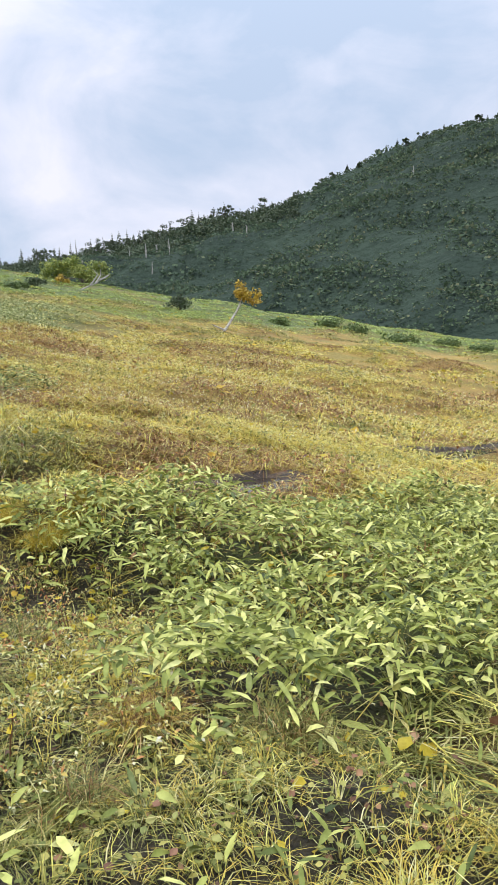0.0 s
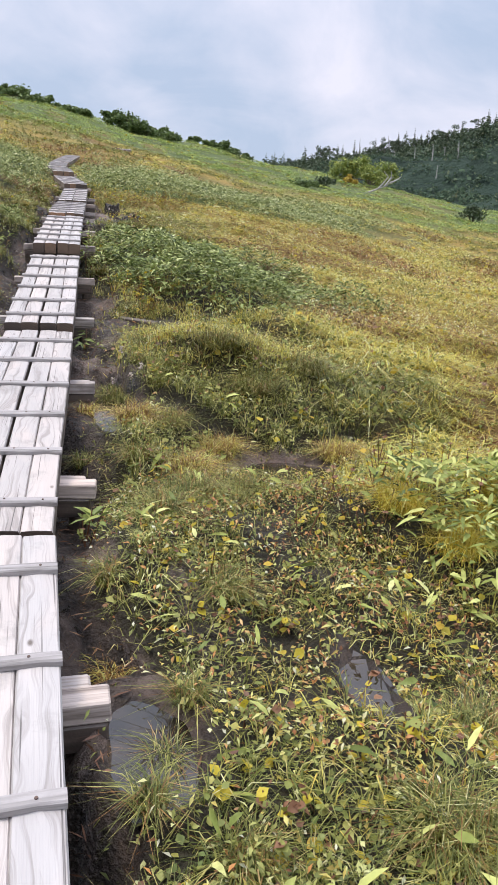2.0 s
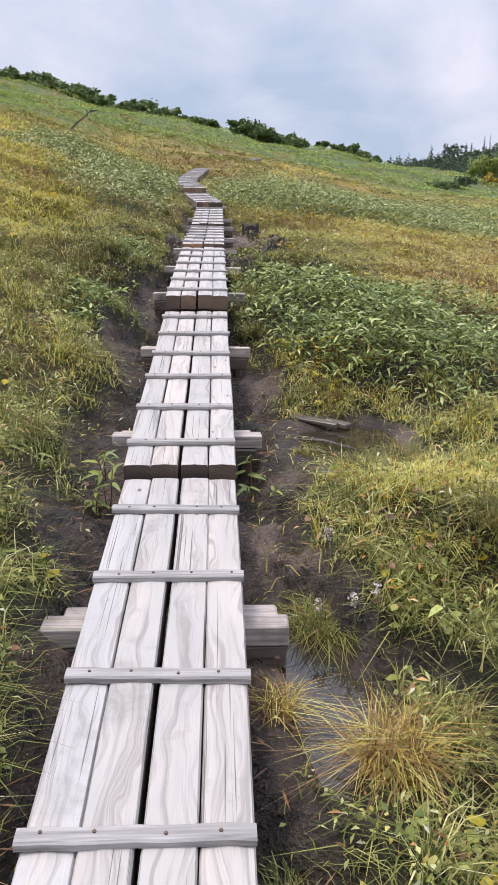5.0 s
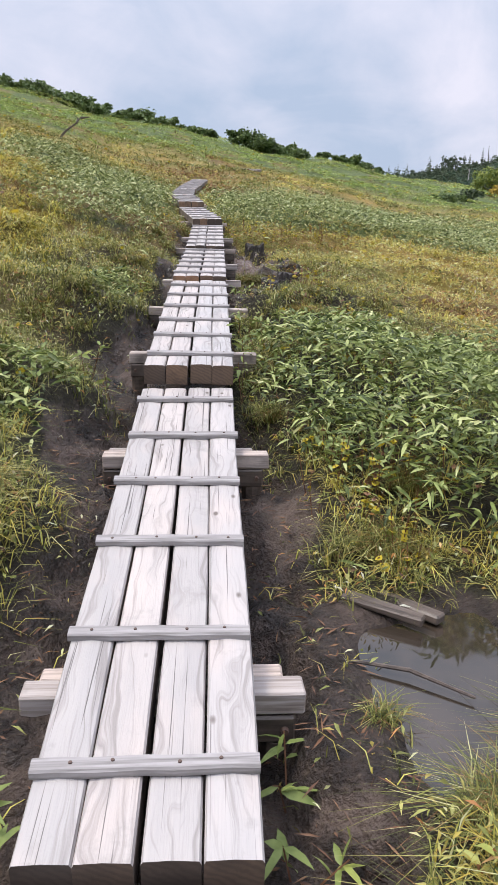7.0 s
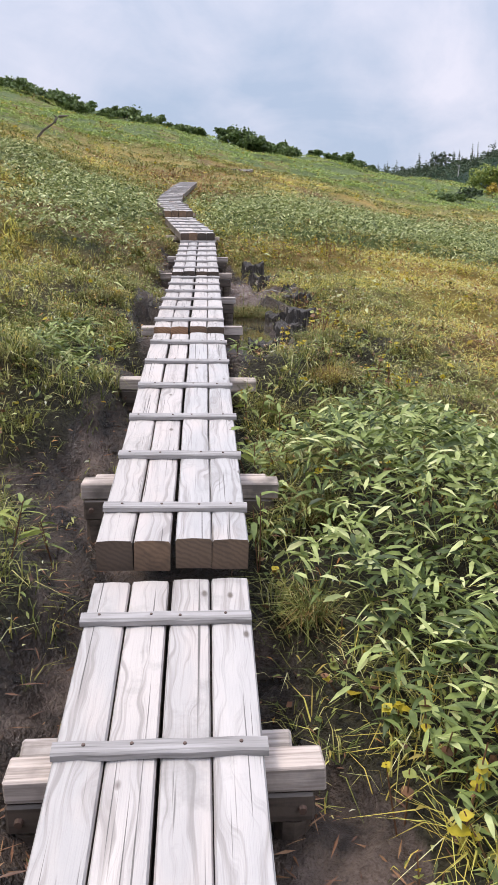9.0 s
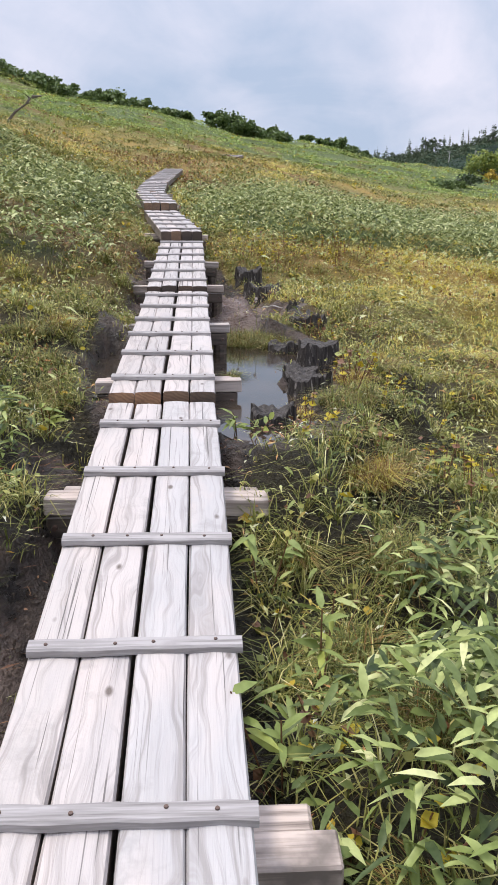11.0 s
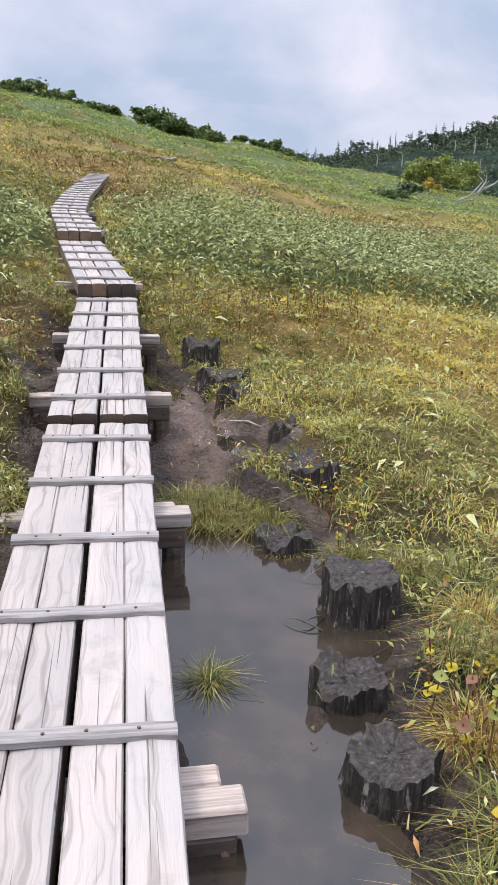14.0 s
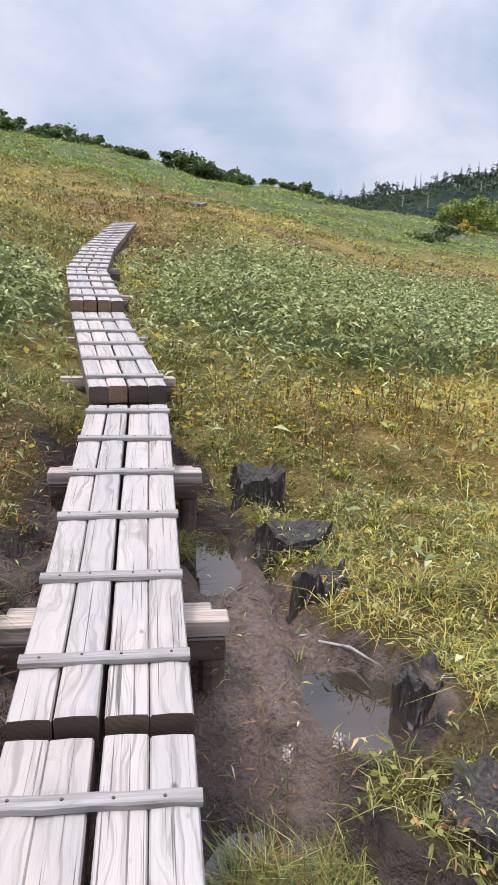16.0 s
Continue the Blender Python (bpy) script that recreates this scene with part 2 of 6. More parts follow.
def ground_material():
    m, nt, out = material("boggy_ground")
    pos = node(nt, "ShaderNodeTexCoord").outputs["Object"]
    att = node(nt, "ShaderNodeVertexColor", layer_name="cover")
    sp = node(nt, "ShaderNodeSeparateColor", {0: att.outputs[0]})
    # litter channel: near-black ground colour that stands in for shade between the plants
    mud, green_part, litter = sp.outputs[0], sp.outputs[1], sp.outputs[2]
    n1 = noise_of(nt, pos, 0.35, 6.0, 0.6)
    n2 = noise_of(nt, pos, 7.0, 6.0, 0.65)
    n3 = noise_of(nt, pos, 55.0, 4.0, 0.6)
    sedge = ramp(nt, n1, [(0.3, (0.10, 0.105, 0.03)), (0.45, (0.17, 0.145, 0.04)), (0.56, (0.22, 0.16, 0.05)), (0.70, (0.12, 0.12, 0.032))])
    sedge = mixc(nt, spread(nt, n3, 0.4, 0.7), sedge, (0.06, 0.05, 0.022))
    green = mixc(nt, spread(nt, n2, 0.35, 0.7), (0.115, 0.15, 0.04), (0.06, 0.085, 0.026))
    veg = mixc(nt, green_part, mixc(nt, 1.0, sedge, (2.0, 1.8, 1.5), "MULTIPLY"), green)
    veg = mixc(nt, att.outputs[1], (0.15, 0.088, 0.030), veg)
    # shade in the gaps of dense growth, put into the ground colour
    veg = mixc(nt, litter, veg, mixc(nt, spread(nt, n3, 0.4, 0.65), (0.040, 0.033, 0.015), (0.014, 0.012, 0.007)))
    wet = spread(nt, n2, 0.40, 0.62)
    dirt = mixc(nt, wet, (0.055, 0.037, 0.028), (0.014, 0.010, 0.008))
    dirt = mixc(nt, spread(nt, noise_of(nt, pos, 2.6, 5.0), 0.52, 0.68), dirt, (0.16, 0.115, 0.092))
    dirt = mixc(nt, calc(nt, "MULTIPLY", spread(nt, n3, 0.55, 0.75), 0.5), dirt, (0.16, 0.12, 0.08))
    # paler brown mud, part of it the sky's sheen mixed into the colour
    dirt = mixc(nt, calc(nt, "MULTIPLY", green_part, spread(nt, n2, 0.30, 0.52)), dirt, mixc(nt, spread(nt, n3, 0.4, 0.65), (0.23, 0.165, 0.135), (0.11, 0.076, 0.060)))
    edge = calc(nt, "ADD", mud, calc(nt, "MULTIPLY", calc(nt, "SUBTRACT", n2, 0.5), 0.9), True)
    edge = spread(nt, edge, 0.35, 0.6)
    col = mixc(nt, edge, veg, dirt)
    rough = calc(nt, "SUBTRACT", 0.9, calc(nt, "MULTIPLY", edge, calc(nt, "ADD", 0.12, calc(nt, "MULTIPLY", wet, 0.52))))
    sur = node(nt, "ShaderNodeBsdfPrincipled", {"Base Color": col, "Roughness": rough, "Specular IOR Level": 0.45})
    h = calc(nt, "ADD", n2, calc(nt, "MULTIPLY", n3, 0.35))
    nt.links.new(bump(nt, h, 1.0, 0.09), sur.inputs["Normal"])
    nt.links.new(sur.outputs[0], out.inputs[0])
    return m


M_GROUND = ground_material()
M_WATER = plain_material("murky_bog_water", lambda nt, p: mixc(nt, spread(nt, noise_of(nt, p, 3.2, 6.0, 0.65), 0.36, 0.66), (0.058, 0.042, 0.030), (0.018, 0.016, 0.012)), lambda nt, p: calc(nt, "ADD", 0.02, calc(nt, "MULTIPLY", spread(nt, noise_of(nt, p, 2.0, 3.0), 0.45, 0.7), 0.10)),
                         lambda nt, p: bump(nt, noise_of(nt, p, 5.0, 3.0), 0.05, 0.01), 0.95)

M_SEDGE_GREEN = leaf_material("sedge_green", [(0.0, (0.035, 0.055, 0.012)), (0.4, (0.12, 0.135, 0.028)), (0.8, (0.23, 0.215, 0.06)), (0.93, (0.38, 0.33, 0.13)), (1.0, (0.56, 0.48, 0.27))], (0.20, 0.18, 0.04), through_light=0.2, gloss=0.2, gain=1.6)
M_TUSSOCK = leaf_material("tussock_sedge", [(0.0, (0.03, 0.042, 0.012)), (0.45, (0.10, 0.115, 0.026)), (0.8, (0.19, 0.19, 0.045)), (0.94, (0.36, 0.33, 0.11)), (1.0, (0.52, 0.46, 0.24))], (0.14, 0.135, 0.03), through_light=0.2, gloss=0.25, gain=1.65)
# yellow autumn hue; the high gain also paints the open slope brighter lit
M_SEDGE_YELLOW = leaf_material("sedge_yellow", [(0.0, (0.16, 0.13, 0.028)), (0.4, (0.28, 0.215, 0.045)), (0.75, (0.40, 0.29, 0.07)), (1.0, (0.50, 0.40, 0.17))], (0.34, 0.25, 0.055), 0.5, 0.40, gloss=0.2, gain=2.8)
M_SEDGE_STRAW = leaf_material("sedge_russet", [(0.0, (0.11, 0.052, 0.020)), (0.4, (0.24, 0.125, 0.04)), (0.75, (0.34, 0.195, 0.065)), (1.0, (0.47, 0.35, 0.16))], (0.26, 0.15, 0.045), gloss=0.2, gain=1.15)
# one bamboo in two copies: this sunlit one, the next less lit
M_SASA = leaf_material("dwarf_bamboo_leaf", [(0.0, (0.02, 0.035, 0.010)), (0.2, (0.09, 0.115, 0.025)), (0.6, (0.20, 0.225, 0.05)), (0.88, (0.38, 0.39, 0.13)), (1.0, (0.50, 0.40, 0.17))], (0.15, 0.18, 0.04), 0.5, 0.26, 0.9, 0.25, gain=2.0)
# same leaf, greener, with weaker sun painted in as darker tones
M_SASA_DIM = leaf_material("dim_lit_bamboo_leaf", [(0.0, (0.015, 0.028, 0.009)), (0.25, (0.06, 0.085, 0.022)), (0.65, (0.14, 0.175, 0.045)), (0.9, (0.29, 0.32, 0.12)), (1.0, (0.52, 0.46, 0.22))], (0.12, 0.15, 0.035), 0.5, 0.2, 0.9, 0.28, gain=1.85)
M_SASA_UP = leaf_material("upland_bamboo_leaf", [(0.0, (0.03, 0.045, 0.016)), (0.3, (0.10, 0.13, 0.04)), (0.7, (0.23, 0.26, 0.095)), (1.0, (0.46, 0.47, 0.24))], (0.17, 0.19, 0.06), 0.5, 0.2, 0.6, 0.28, gain=1.8)
M_LOW_OLIVE = leaf_material("low_olive_leaf", [(0.0, (0.03, 0.04, 0.012)), (0.35, (0.10, 0.12, 0.03)), (0.7, (0.24, 0.25, 0.08)), (0.9, (0.42, 0.41, 0.19)), (1.0, (0.62, 0.57, 0.33))], (0.22, 0.20, 0.05), 0.5, 0.30, 0.8, 0.25, gain=2.05)
M_LOW_GOLD = leaf_material("low_golden_leaf", [(0.0, (0.10, 0.075, 0.02)), (0.4, (0.30, 0.23, 0.06)), (0.8, (0.50, 0.40, 0.13)), (1.0, (0.64, 0.55, 0.28))], (0.38, 0.29, 0.075), 0.5, 0.38, 0.8, 0.25, gain=2.4)
M_LOW_RUST = leaf_material("low_rusty_leaf", [(0.0, (0.05, 0.020, 0.012)), (0.4, (0.19, 0.075, 0.028)), (0.75, (0.38, 0.18, 0.055)), (1.0, (0.55, 0.34, 0.16))], (0.26, 0.11, 0.035), 0.5, 0.12, 0.8, 0.25, gain=1.6)
M_HERB_GREEN = leaf_material("herb_green", [(0.0, (0.07, 0.10, 0.022)), (0.5, (0.15, 0.17, 0.035)), (1.0, (0.27, 0.25, 0.06))], (0.20, 0.18, 0.04), gain=1.6)
M_HERB_YELLOW = leaf_material("herb_yellow", [(0.0, (0.36, 0.30, 0.02)), (0.6, (0.56, 0.44, 0.03)), (1.0, (0.60, 0.38, 0.05))], (0.48, 0.42, 0.04), 0.5, 0.35, gain=1.2)
M_HERB_BROWN = leaf_material("herb_brown", [(0.0, (0.085, 0.035, 0.022)), (0.5, (0.21, 0.09, 0.045)), (1.0, (0.38, 0.21, 0.10))], (0.17, 0.085, 0.045), gain=1.0)
M_SLOPE_GREEN = leaf_material("far_bright_green", [(0.0, (0.09, 0.155, 0.035)), (0.5, (0.15, 0.20, 0.05)), (1.0, (0.25, 0.29, 0.08))], (0.18, 0.21, 0.055), 0.55, 0.25, 0.12, gain=2.3)
M_BUSH = leaf_material("bush_leaf", [(0.0, (0.03, 0.055, 0.018)), (0.6, (0.065, 0.10, 0.03)), (1.0, (0.12, 0.16, 0.05))], (0.08, 0.10, 0.03), 0.55, 0.2, 0.5, gain=2.0)
M_CONIFER = leaf_material("conifer_needles", [(0.0, (0.018, 0.032, 0.016)), (0.7, (0.035, 0.055, 0.026)), (1.0, (0.06, 0.08, 0.035))], (0.03, 0.05, 0.025), 0.6, 0.1, 0.3, gain=1.9)
M_AUTUMN = leaf_material("autumn_leaf", [(0.0, (0.24, 0.17, 0.03)), (0.5, (0.42, 0.30, 0.04)), (1.0, (0.55, 0.42, 0.07))], (0.40, 0.29, 0.04), 0.55, 0.25, 0.8, gain=1.3)
M_YELLOWGREEN = leaf_material("yellowing_tree_leaf", [(0.0, (0.06, 0.09, 0.022)), (0.5, (0.12, 0.155, 0.035)), (1.0, (0.22, 0.23, 0.05))], (0.13, 0.155, 0.035), 0.55, 0.2, 0.4, gain=2.1)
# the bluish drift tint carries distance haze in the leaf colour
M_FOREST = leaf_material("hazed_forest_leaf", [(0.0, (0.016, 0.028, 0.018)), (0.45, (0.032, 0.052, 0.030)), (0.8, (0.050, 0.074, 0.040)), (1.0, (0.09, 0.09, 0.05))], (0.034, 0.058, 0.042), 0.8, 0.3, 0.012, 0.1, gain=2.4)
# undergrowth tinted slightly blue, haze of the distance painted in
M_HILL = plain_material("hazed_undergrowth", lambda nt, p: mixc(nt, spread(nt, noise_of(nt, p, 0.05, 6.0, 0.6), 0.35, 0.68), (0.022, 0.036, 0.027), (0.036, 0.056, 0.040)), 0.9,
                        lambda nt, p: bump(nt, noise_of(nt, p, 0.25, 5.0), 1.0, 3.0), 0.1)
M_BLOSSOM = leaf_material("pale_blossom", [(0.0, (0.55, 0.42, 0.42)), (1.0, (0.75, 0.68, 0.62))], (0.65, 0.5, 0.5))


# ---------------------------------------------------------------- mesh helpers
def link_mesh(name, mesh, mats, parent=None, label=""):
    ob = new(name, mesh)
    for m in mats if isinstance(mats, (list, tuple)) else [mats]:
        mesh.materials.append(m)
    if parent is not None:
        ob.parent = parent
    if label:
        ob["label"] = label
    return ob


def part(name, bm, mats, parent=None, label="", smooth=False):
    """Links a bmesh as one mesh object, under a thing or a part where one is given."""
    me = bpy.data.meshes.new(name)
    bm.to_mesh(me)
    bm.free()
    if smooth:
        me.polygons.foreach_set("use_smooth", [True] * len(me.polygons))
    return link_mesh(name, me, mats, parent, label)


def mesh_np(name, verts, faces, mats, mat_ids=None, smooth=False):
    """A mesh from arrays: verts (n, 3), faces (m, 3) or (m, 4)."""
    me = bpy.data.meshes.new(name)
    n, k = faces.shape
    me.vertices.add(len(verts))
    me.vertices.foreach_set("co", np.asarray(verts, np.float32).ravel())
    me.loops.add(n * k)
    me.loops.foreach_set("vertex_index", np.asarray(faces, np.int32).ravel())
    me.polygons.add(n)
    me.polygons.foreach_set("loop_start", np.arange(0, n * k, k, dtype=np.int32))
    if mat_ids is not None:
        me.polygons.foreach_set("material_index", np.asarray(mat_ids, np.int32))
    if smooth:
        me.polygons.foreach_set("use_smooth", np.ones(n, bool))
    me.update(calc_edges=True)
    me.validate()
    for m in mats if isinstance(mats, (list, tuple)) else [mats]:
        me.materials.append(m)
    return me


def stuff_np(name, chunks, mats, label, category):
    """One object of kind stuff out of a list of (verts, faces)."""
    vs, fs, off = [], [], 0
    for v, f in chunks:
        vs.append(v)
        fs.append(f + off)
        off += len(v)
    ob = new(name, mesh_np(name, np.concatenate(vs), np.concatenate(fs), mats))
    return tagged(ob, label, category, kind="stuff")


class Waves:
    """Smooth random field in the plane: a sum of sines."""
    def __init__(self, seed, length, count=10):
        r = np.random.default_rng(seed)
        a = r.uniform(0, 2 * math.pi, count)
        k = 2 * math.pi / (length * r.uniform(0.6, 1.7, count))
        self.kx, self.ky, self.ph = k * np.cos(a), k * np.sin(a), r.uniform(0, 6.28, count)
        self.n = count

    def __call__(self, x, y):
        s = 0
        for a, b, c in zip(self.kx, self.ky, self.ph):
            s = s + np.sin(a * x + b * y + c)
        return s / math.sqrt(self.n / 2) / 1.6


W_BIG, W_MID, W_SMALL, W_TINY = Waves(1, 9.0), Waves(2, 2.2), Waves(3, 0.7), Waves(4, 0.22)
W_TONE, W_BAND = Waves(5, 5.0), Waves(6, 14.0)

# ---------------------------------------------------------------- the plan
# sections of the boardwalk: middle of the deck at both ends (x, y, top)
SECTIONS = [
    ((-0.60, -2.44, -0.27), (-0.643, 1.015, 0.081)),
    ((-0.645, 1.05, 0.085), (-0.68, 4.515, 0.437)),
    ((-0.69, 4.55, 0.44), (-0.50, 7.91, 0.785)),
    ((-0.50, 7.94, 0.845), (-0.325, 11.13, 1.25)),
    ((-0.32, 11.17, 1.38), (-0.135, 14.435, 1.72)),
    ((-0.135, 14.465, 1.765), (0.06, 17.71, 1.998)),
    ((0.063, 17.745, 2.043), (0.25, 20.90, 2.38)),
    ((0.25, 20.96, 2.50), (0.03, 23.85, 2.81)),
    ((0.03, 23.85, 2.93), (-0.12, 26.2, 3.19)),
    ((-0.13, 26.25, 3.20), (0.02, 29.3, 3.53)),
    ((0.03, 29.35, 3.54), (0.33, 32.6, 3.90)),
    ((0.34, 32.65, 3.92), (0.68, 36.0, 4.28)),
]
DECK = 0.54
SLEEPERS = [-1.6, 0.1, 1.9, 3.70, 5.32, 6.95, 8.65, 10.44, 11.99, 13.66, 15.18, 16.86, 18.48, 20.03, 21.7, 23.2, 25.0, 27.5]
CX = np.array([p[0] for s in SECTIONS for p in s])
CY = np.array([p[1] for s in SECTIONS for p in s])
CZ = np.array([p[2] for s in SECTIONS for p in s])


def deck_x(y):
    return np.interp(y, CY, CX)


def deck_top(y):
    return np.interp(y, CY, CZ)


# pools: middle, half widths, water level, depth
POOLS = [
    (0.54, 16.45, 0.52, 1.12, 1.57, 0.16),
    (0.42, 15.0, 0.31, 0.76, 1.57, 0.12),
    (-0.50, 16.0, 0.13, 0.75, 1.60, 0.10),
    (1.02, 18.22, 0.20, 0.30, 1.695, 0.035),
    (0.56, 8.75, 0.34, 0.55, 0.67, 0.06),
    (0.00, 6.75, 0.17, 0.55, 0.39, 0.05),
    (-0.15, 3.55, 0.13, 0.24, 0.10, 0.06),
    (0.66, 3.82, 0.08, 0.19, 0.085, 0.05),
    (1.02, 6.02, 0.34, 0.24, 0.15, 0.04),
    (3.75, 6.05, 0.80, 0.42, -0.04, 0.08),
    (9.6, 8.2, 1.1, 0.3, -0.62, 0.05),
    (0.62, 19.6, 0.17, 0.55, 1.77, 0.05),
]
HUMPS = [  # x, y, half widths, height
    (2.5, 4.2, 1.2, 1.0, 0.04), (1.25, 11.55, 0.75, 1.2, 0.30), (1.05, 7.72, 0.70, 0.72, 0.20), (2.1, 9.0, 0.8, 0.8, 0.10), (0.62, 13.4, 0.45, 0.6, 0.10),
    (-1.7, 20.2, 0.8, 1.4, 0.25), (2.8, 25.0, 1.9, 2.0, 0.28), (-1.3, 13.2, 0.5, 1.0, 0.18), (-1.6, 10.3, 0.6, 0.9, 0.12),
    (0.55, 7.55, 0.35, 0.5, 0.06), (0.74, 17.42, 0.40, 0.26, 0.13), (1.05, 19.5, 0.55, 1.0, -0.16), (2.0, 6.6, 0.8, 0.45, -0.10), (-1.5, 24.0, 1.0, 2.0, 0.2),
]


def softplus(v):
    return np.logaddexp(0, v)


def pool_reach(x, y, p):
    cx, cy, rx, ry, level, deep = p
    wob = 1 + 0.16 * W_SMALL(x, y) + 0.09 * W_TINY(x, y)
    return np.hypot((x - cx) / rx, (y - cy) / ry) / np.maximum(wob, 0.5)


def trench(x, y):
    """1 in the worn, muddy strips along both sides of the deck, 0 in the meadow."""
    side = x - deck_x(y)
    wide = 0.56 + 0.16 * W_MID(x * 0.3 + 7, y) + 0.08 * W_SMALL(x, y)
    wide = wide + np.where(side > 0, 0.28 * np.exp(-((y - 9.0) / 1.3) ** 2) + 0.14 * np.exp(-((y - 5.0) / 1.2) ** 2) + 0.42 * np.exp(-((y - 18.7) / 1.3) ** 2), 0.18 * np.exp(-((y - 9.5) / 2) ** 2) + 0.22 * np.exp(-((y - 12.4) / 1.0) ** 2))
    wide = wide - np.where(side > 0, 0.36 * np.exp(-((y - 12.6) / 1.1) ** 2), 0) - 0.9 * np.clip((y - 20.6) / 1.5, 0, 1)
    wide = wide - 0.15 * np.exp(-((y - 2.4) / 1.5) ** 2) - np.where(side < 0, 0.22 * np.exp(-((y - 15.9) / 1.3) ** 2), 0)
    strip = np.clip((wide - np.abs(side)) / 0.16, 0, 1) * (y > -3)
    # two worn rills that drain the mound beside the boards
    wob = 0.07 * W_SMALL(x, y)
    rill = np.clip((0.17 - np.abs(y - 6.62 + 0.72 * (x - 0.5) + wob)) / 0.08, 0, 1) * ((x > 0.2) & (x < 1.3))
    rill = np.maximum(rill, np.clip((0.13 - np.abs(y - 6.25 - 0.55 * (x - 1.05) + wob)) / 0.08, 0, 1) * ((x > 1.0) & (x < 2.1)))
    return np.maximum(strip, 0.9 * rill)


def boggy(x, y):
    """Trodden wet ground beside the deck where plants stand apart."""
    return np.clip(1.5 - np.hypot((x - 0.45) / 0.95, (y - 4.5) / 1.35), 0, 1) * np.clip(0.55 + 0.9 * W_SMALL(x * 1.3, y * 1.3) + 0.4 * W_TINY(x, y), 0, 1)


def height(x, y):
    yc = np.minimum(y, 95)
    z = 0.1255 * yc - 0.38 + 0.00065 * np.maximum(yc - 25, 0) ** 2 + 0.12 * softplus(3.0 - y)
    xc = np.clip(x, -120, 120)
    z = z - 0.1486 * xc + 0.0568 * softplus(-(xc - 7.0) / 3.0) * 3.0 + 0.00077 * np.maximum(xc, 0) ** 2
    z = z - 0.45 * np.exp(-((x + 0.8) / 3.2) ** 2) * np.clip((52 - y) / 20, 0, 1)
    near = np.exp(-(np.hypot(x, (y - 12) / 4) / 9.0) ** 2)
    z = z + 0.095 * W_MID(x, y) * (0.4 + 0.6 * near) + 0.052 * W_SMALL(x, y) * near + 0.012 * W_TINY(x, y) * near + 0.22 * W_BIG(x, y) * (1 - near)
    for cx, cy, rx, ry, h in HUMPS:
        z = z + h * np.exp(-((x - cx) / rx) ** 2 - ((y - cy) / ry) ** 2)
    t = trench(x, y)
    z = z - 0.17 * t + t * (0.034 * W_TINY(x * 1.2, y * 1.2) + 0.016 * W_TINY(y * 1.7 + 5, x * 1.7))
    # never above the deck
    side = np.abs(x - deck_x(y))
    bank = 0.10 * np.exp(-((y - 14.05) / 0.6) ** 2) * np.clip((side - 0.25) / 0.04, 0, 1)
    lid = deck_top(y) - 0.17 + 1.2 * np.maximum(side - 0.36, 0) + bank
    z = np.where((y > -2.5) & (y < 36.2), np.minimum(z, lid), z)
    reach = [pool_reach(x, y, p) for p in POOLS]
    for d, p in zip(reach, POOLS):
        rim = np.clip((2.1 - d) / 0.6, 0, 1)
        z = np.where(d < 2.1, np.maximum(z, (p[4] + 0.05 * np.clip((d - 1) / 0.35, 0, 1)) * rim + z * (1 - rim)), z)
    z = np.where((y > -2.5) & (y < 36.2), np.minimum(z, lid), z)
    for d, p in zip(reach, POOLS):
        z = np.where(d < 1, np.minimum(z, p[4] - p[5] * np.maximum(1 - d ** 2, 0) ** 0.7), z)
    r = np.hypot(x, y)
    z = z - 0.55 * softplus((r - 89.6) / 5.0) * 5.0
    return np.maximum(z, -28 + 0.02 * np.minimum(z, 0))


ELL_SASA = [
    (2.7, 4.2, 1.5, 0.95), (2.45, 2.95, 1.0, 0.85), (3.4, 3.2, 1.2, 1.0), (4.6, 4.1, 1.6, 0.9), (1.38, 11.4, 1.1, 1.6), (2.3, 12.2, 0.8, 1.0), (1.0, 12.7, 0.42, 0.6), (2.8, 11.4, 0.9, 0.8), (-1.65, 20.2, 0.95, 1.6), (-1.12, 10.7, 0.25, 0.45),
    (-0.98, 14.0, 0.22, 0.45), (2.8, 25.2, 2.4, 2.2), (6.0, 26.5, 3.6, 3.2), (-1.6, 24.2, 1.1, 2.4), (10.0, 31.0, 4.0, 3.0), (4.5, 30.5, 3.6, 3.6), (9.5, 35.0, 4.5, 2.6), 
    (-4.5, 27.0, 1.8, 3.0),
]


def sasa(x, y):
    """How far a place is dwarf bamboo."""
    s = np.zeros_like(x)
    wob = 1 + 0.22 * W_MID(x, y) + 0.14 * W_SMALL(x, y)
    for cx, cy, rx, ry in ELL_SASA:
        d = np.hypot((x - cx) / rx, (y - cy) / ry) / wob
        s = np.maximum(s, np.clip((1.25 - d) / 0.4, 0, 1))
    return s


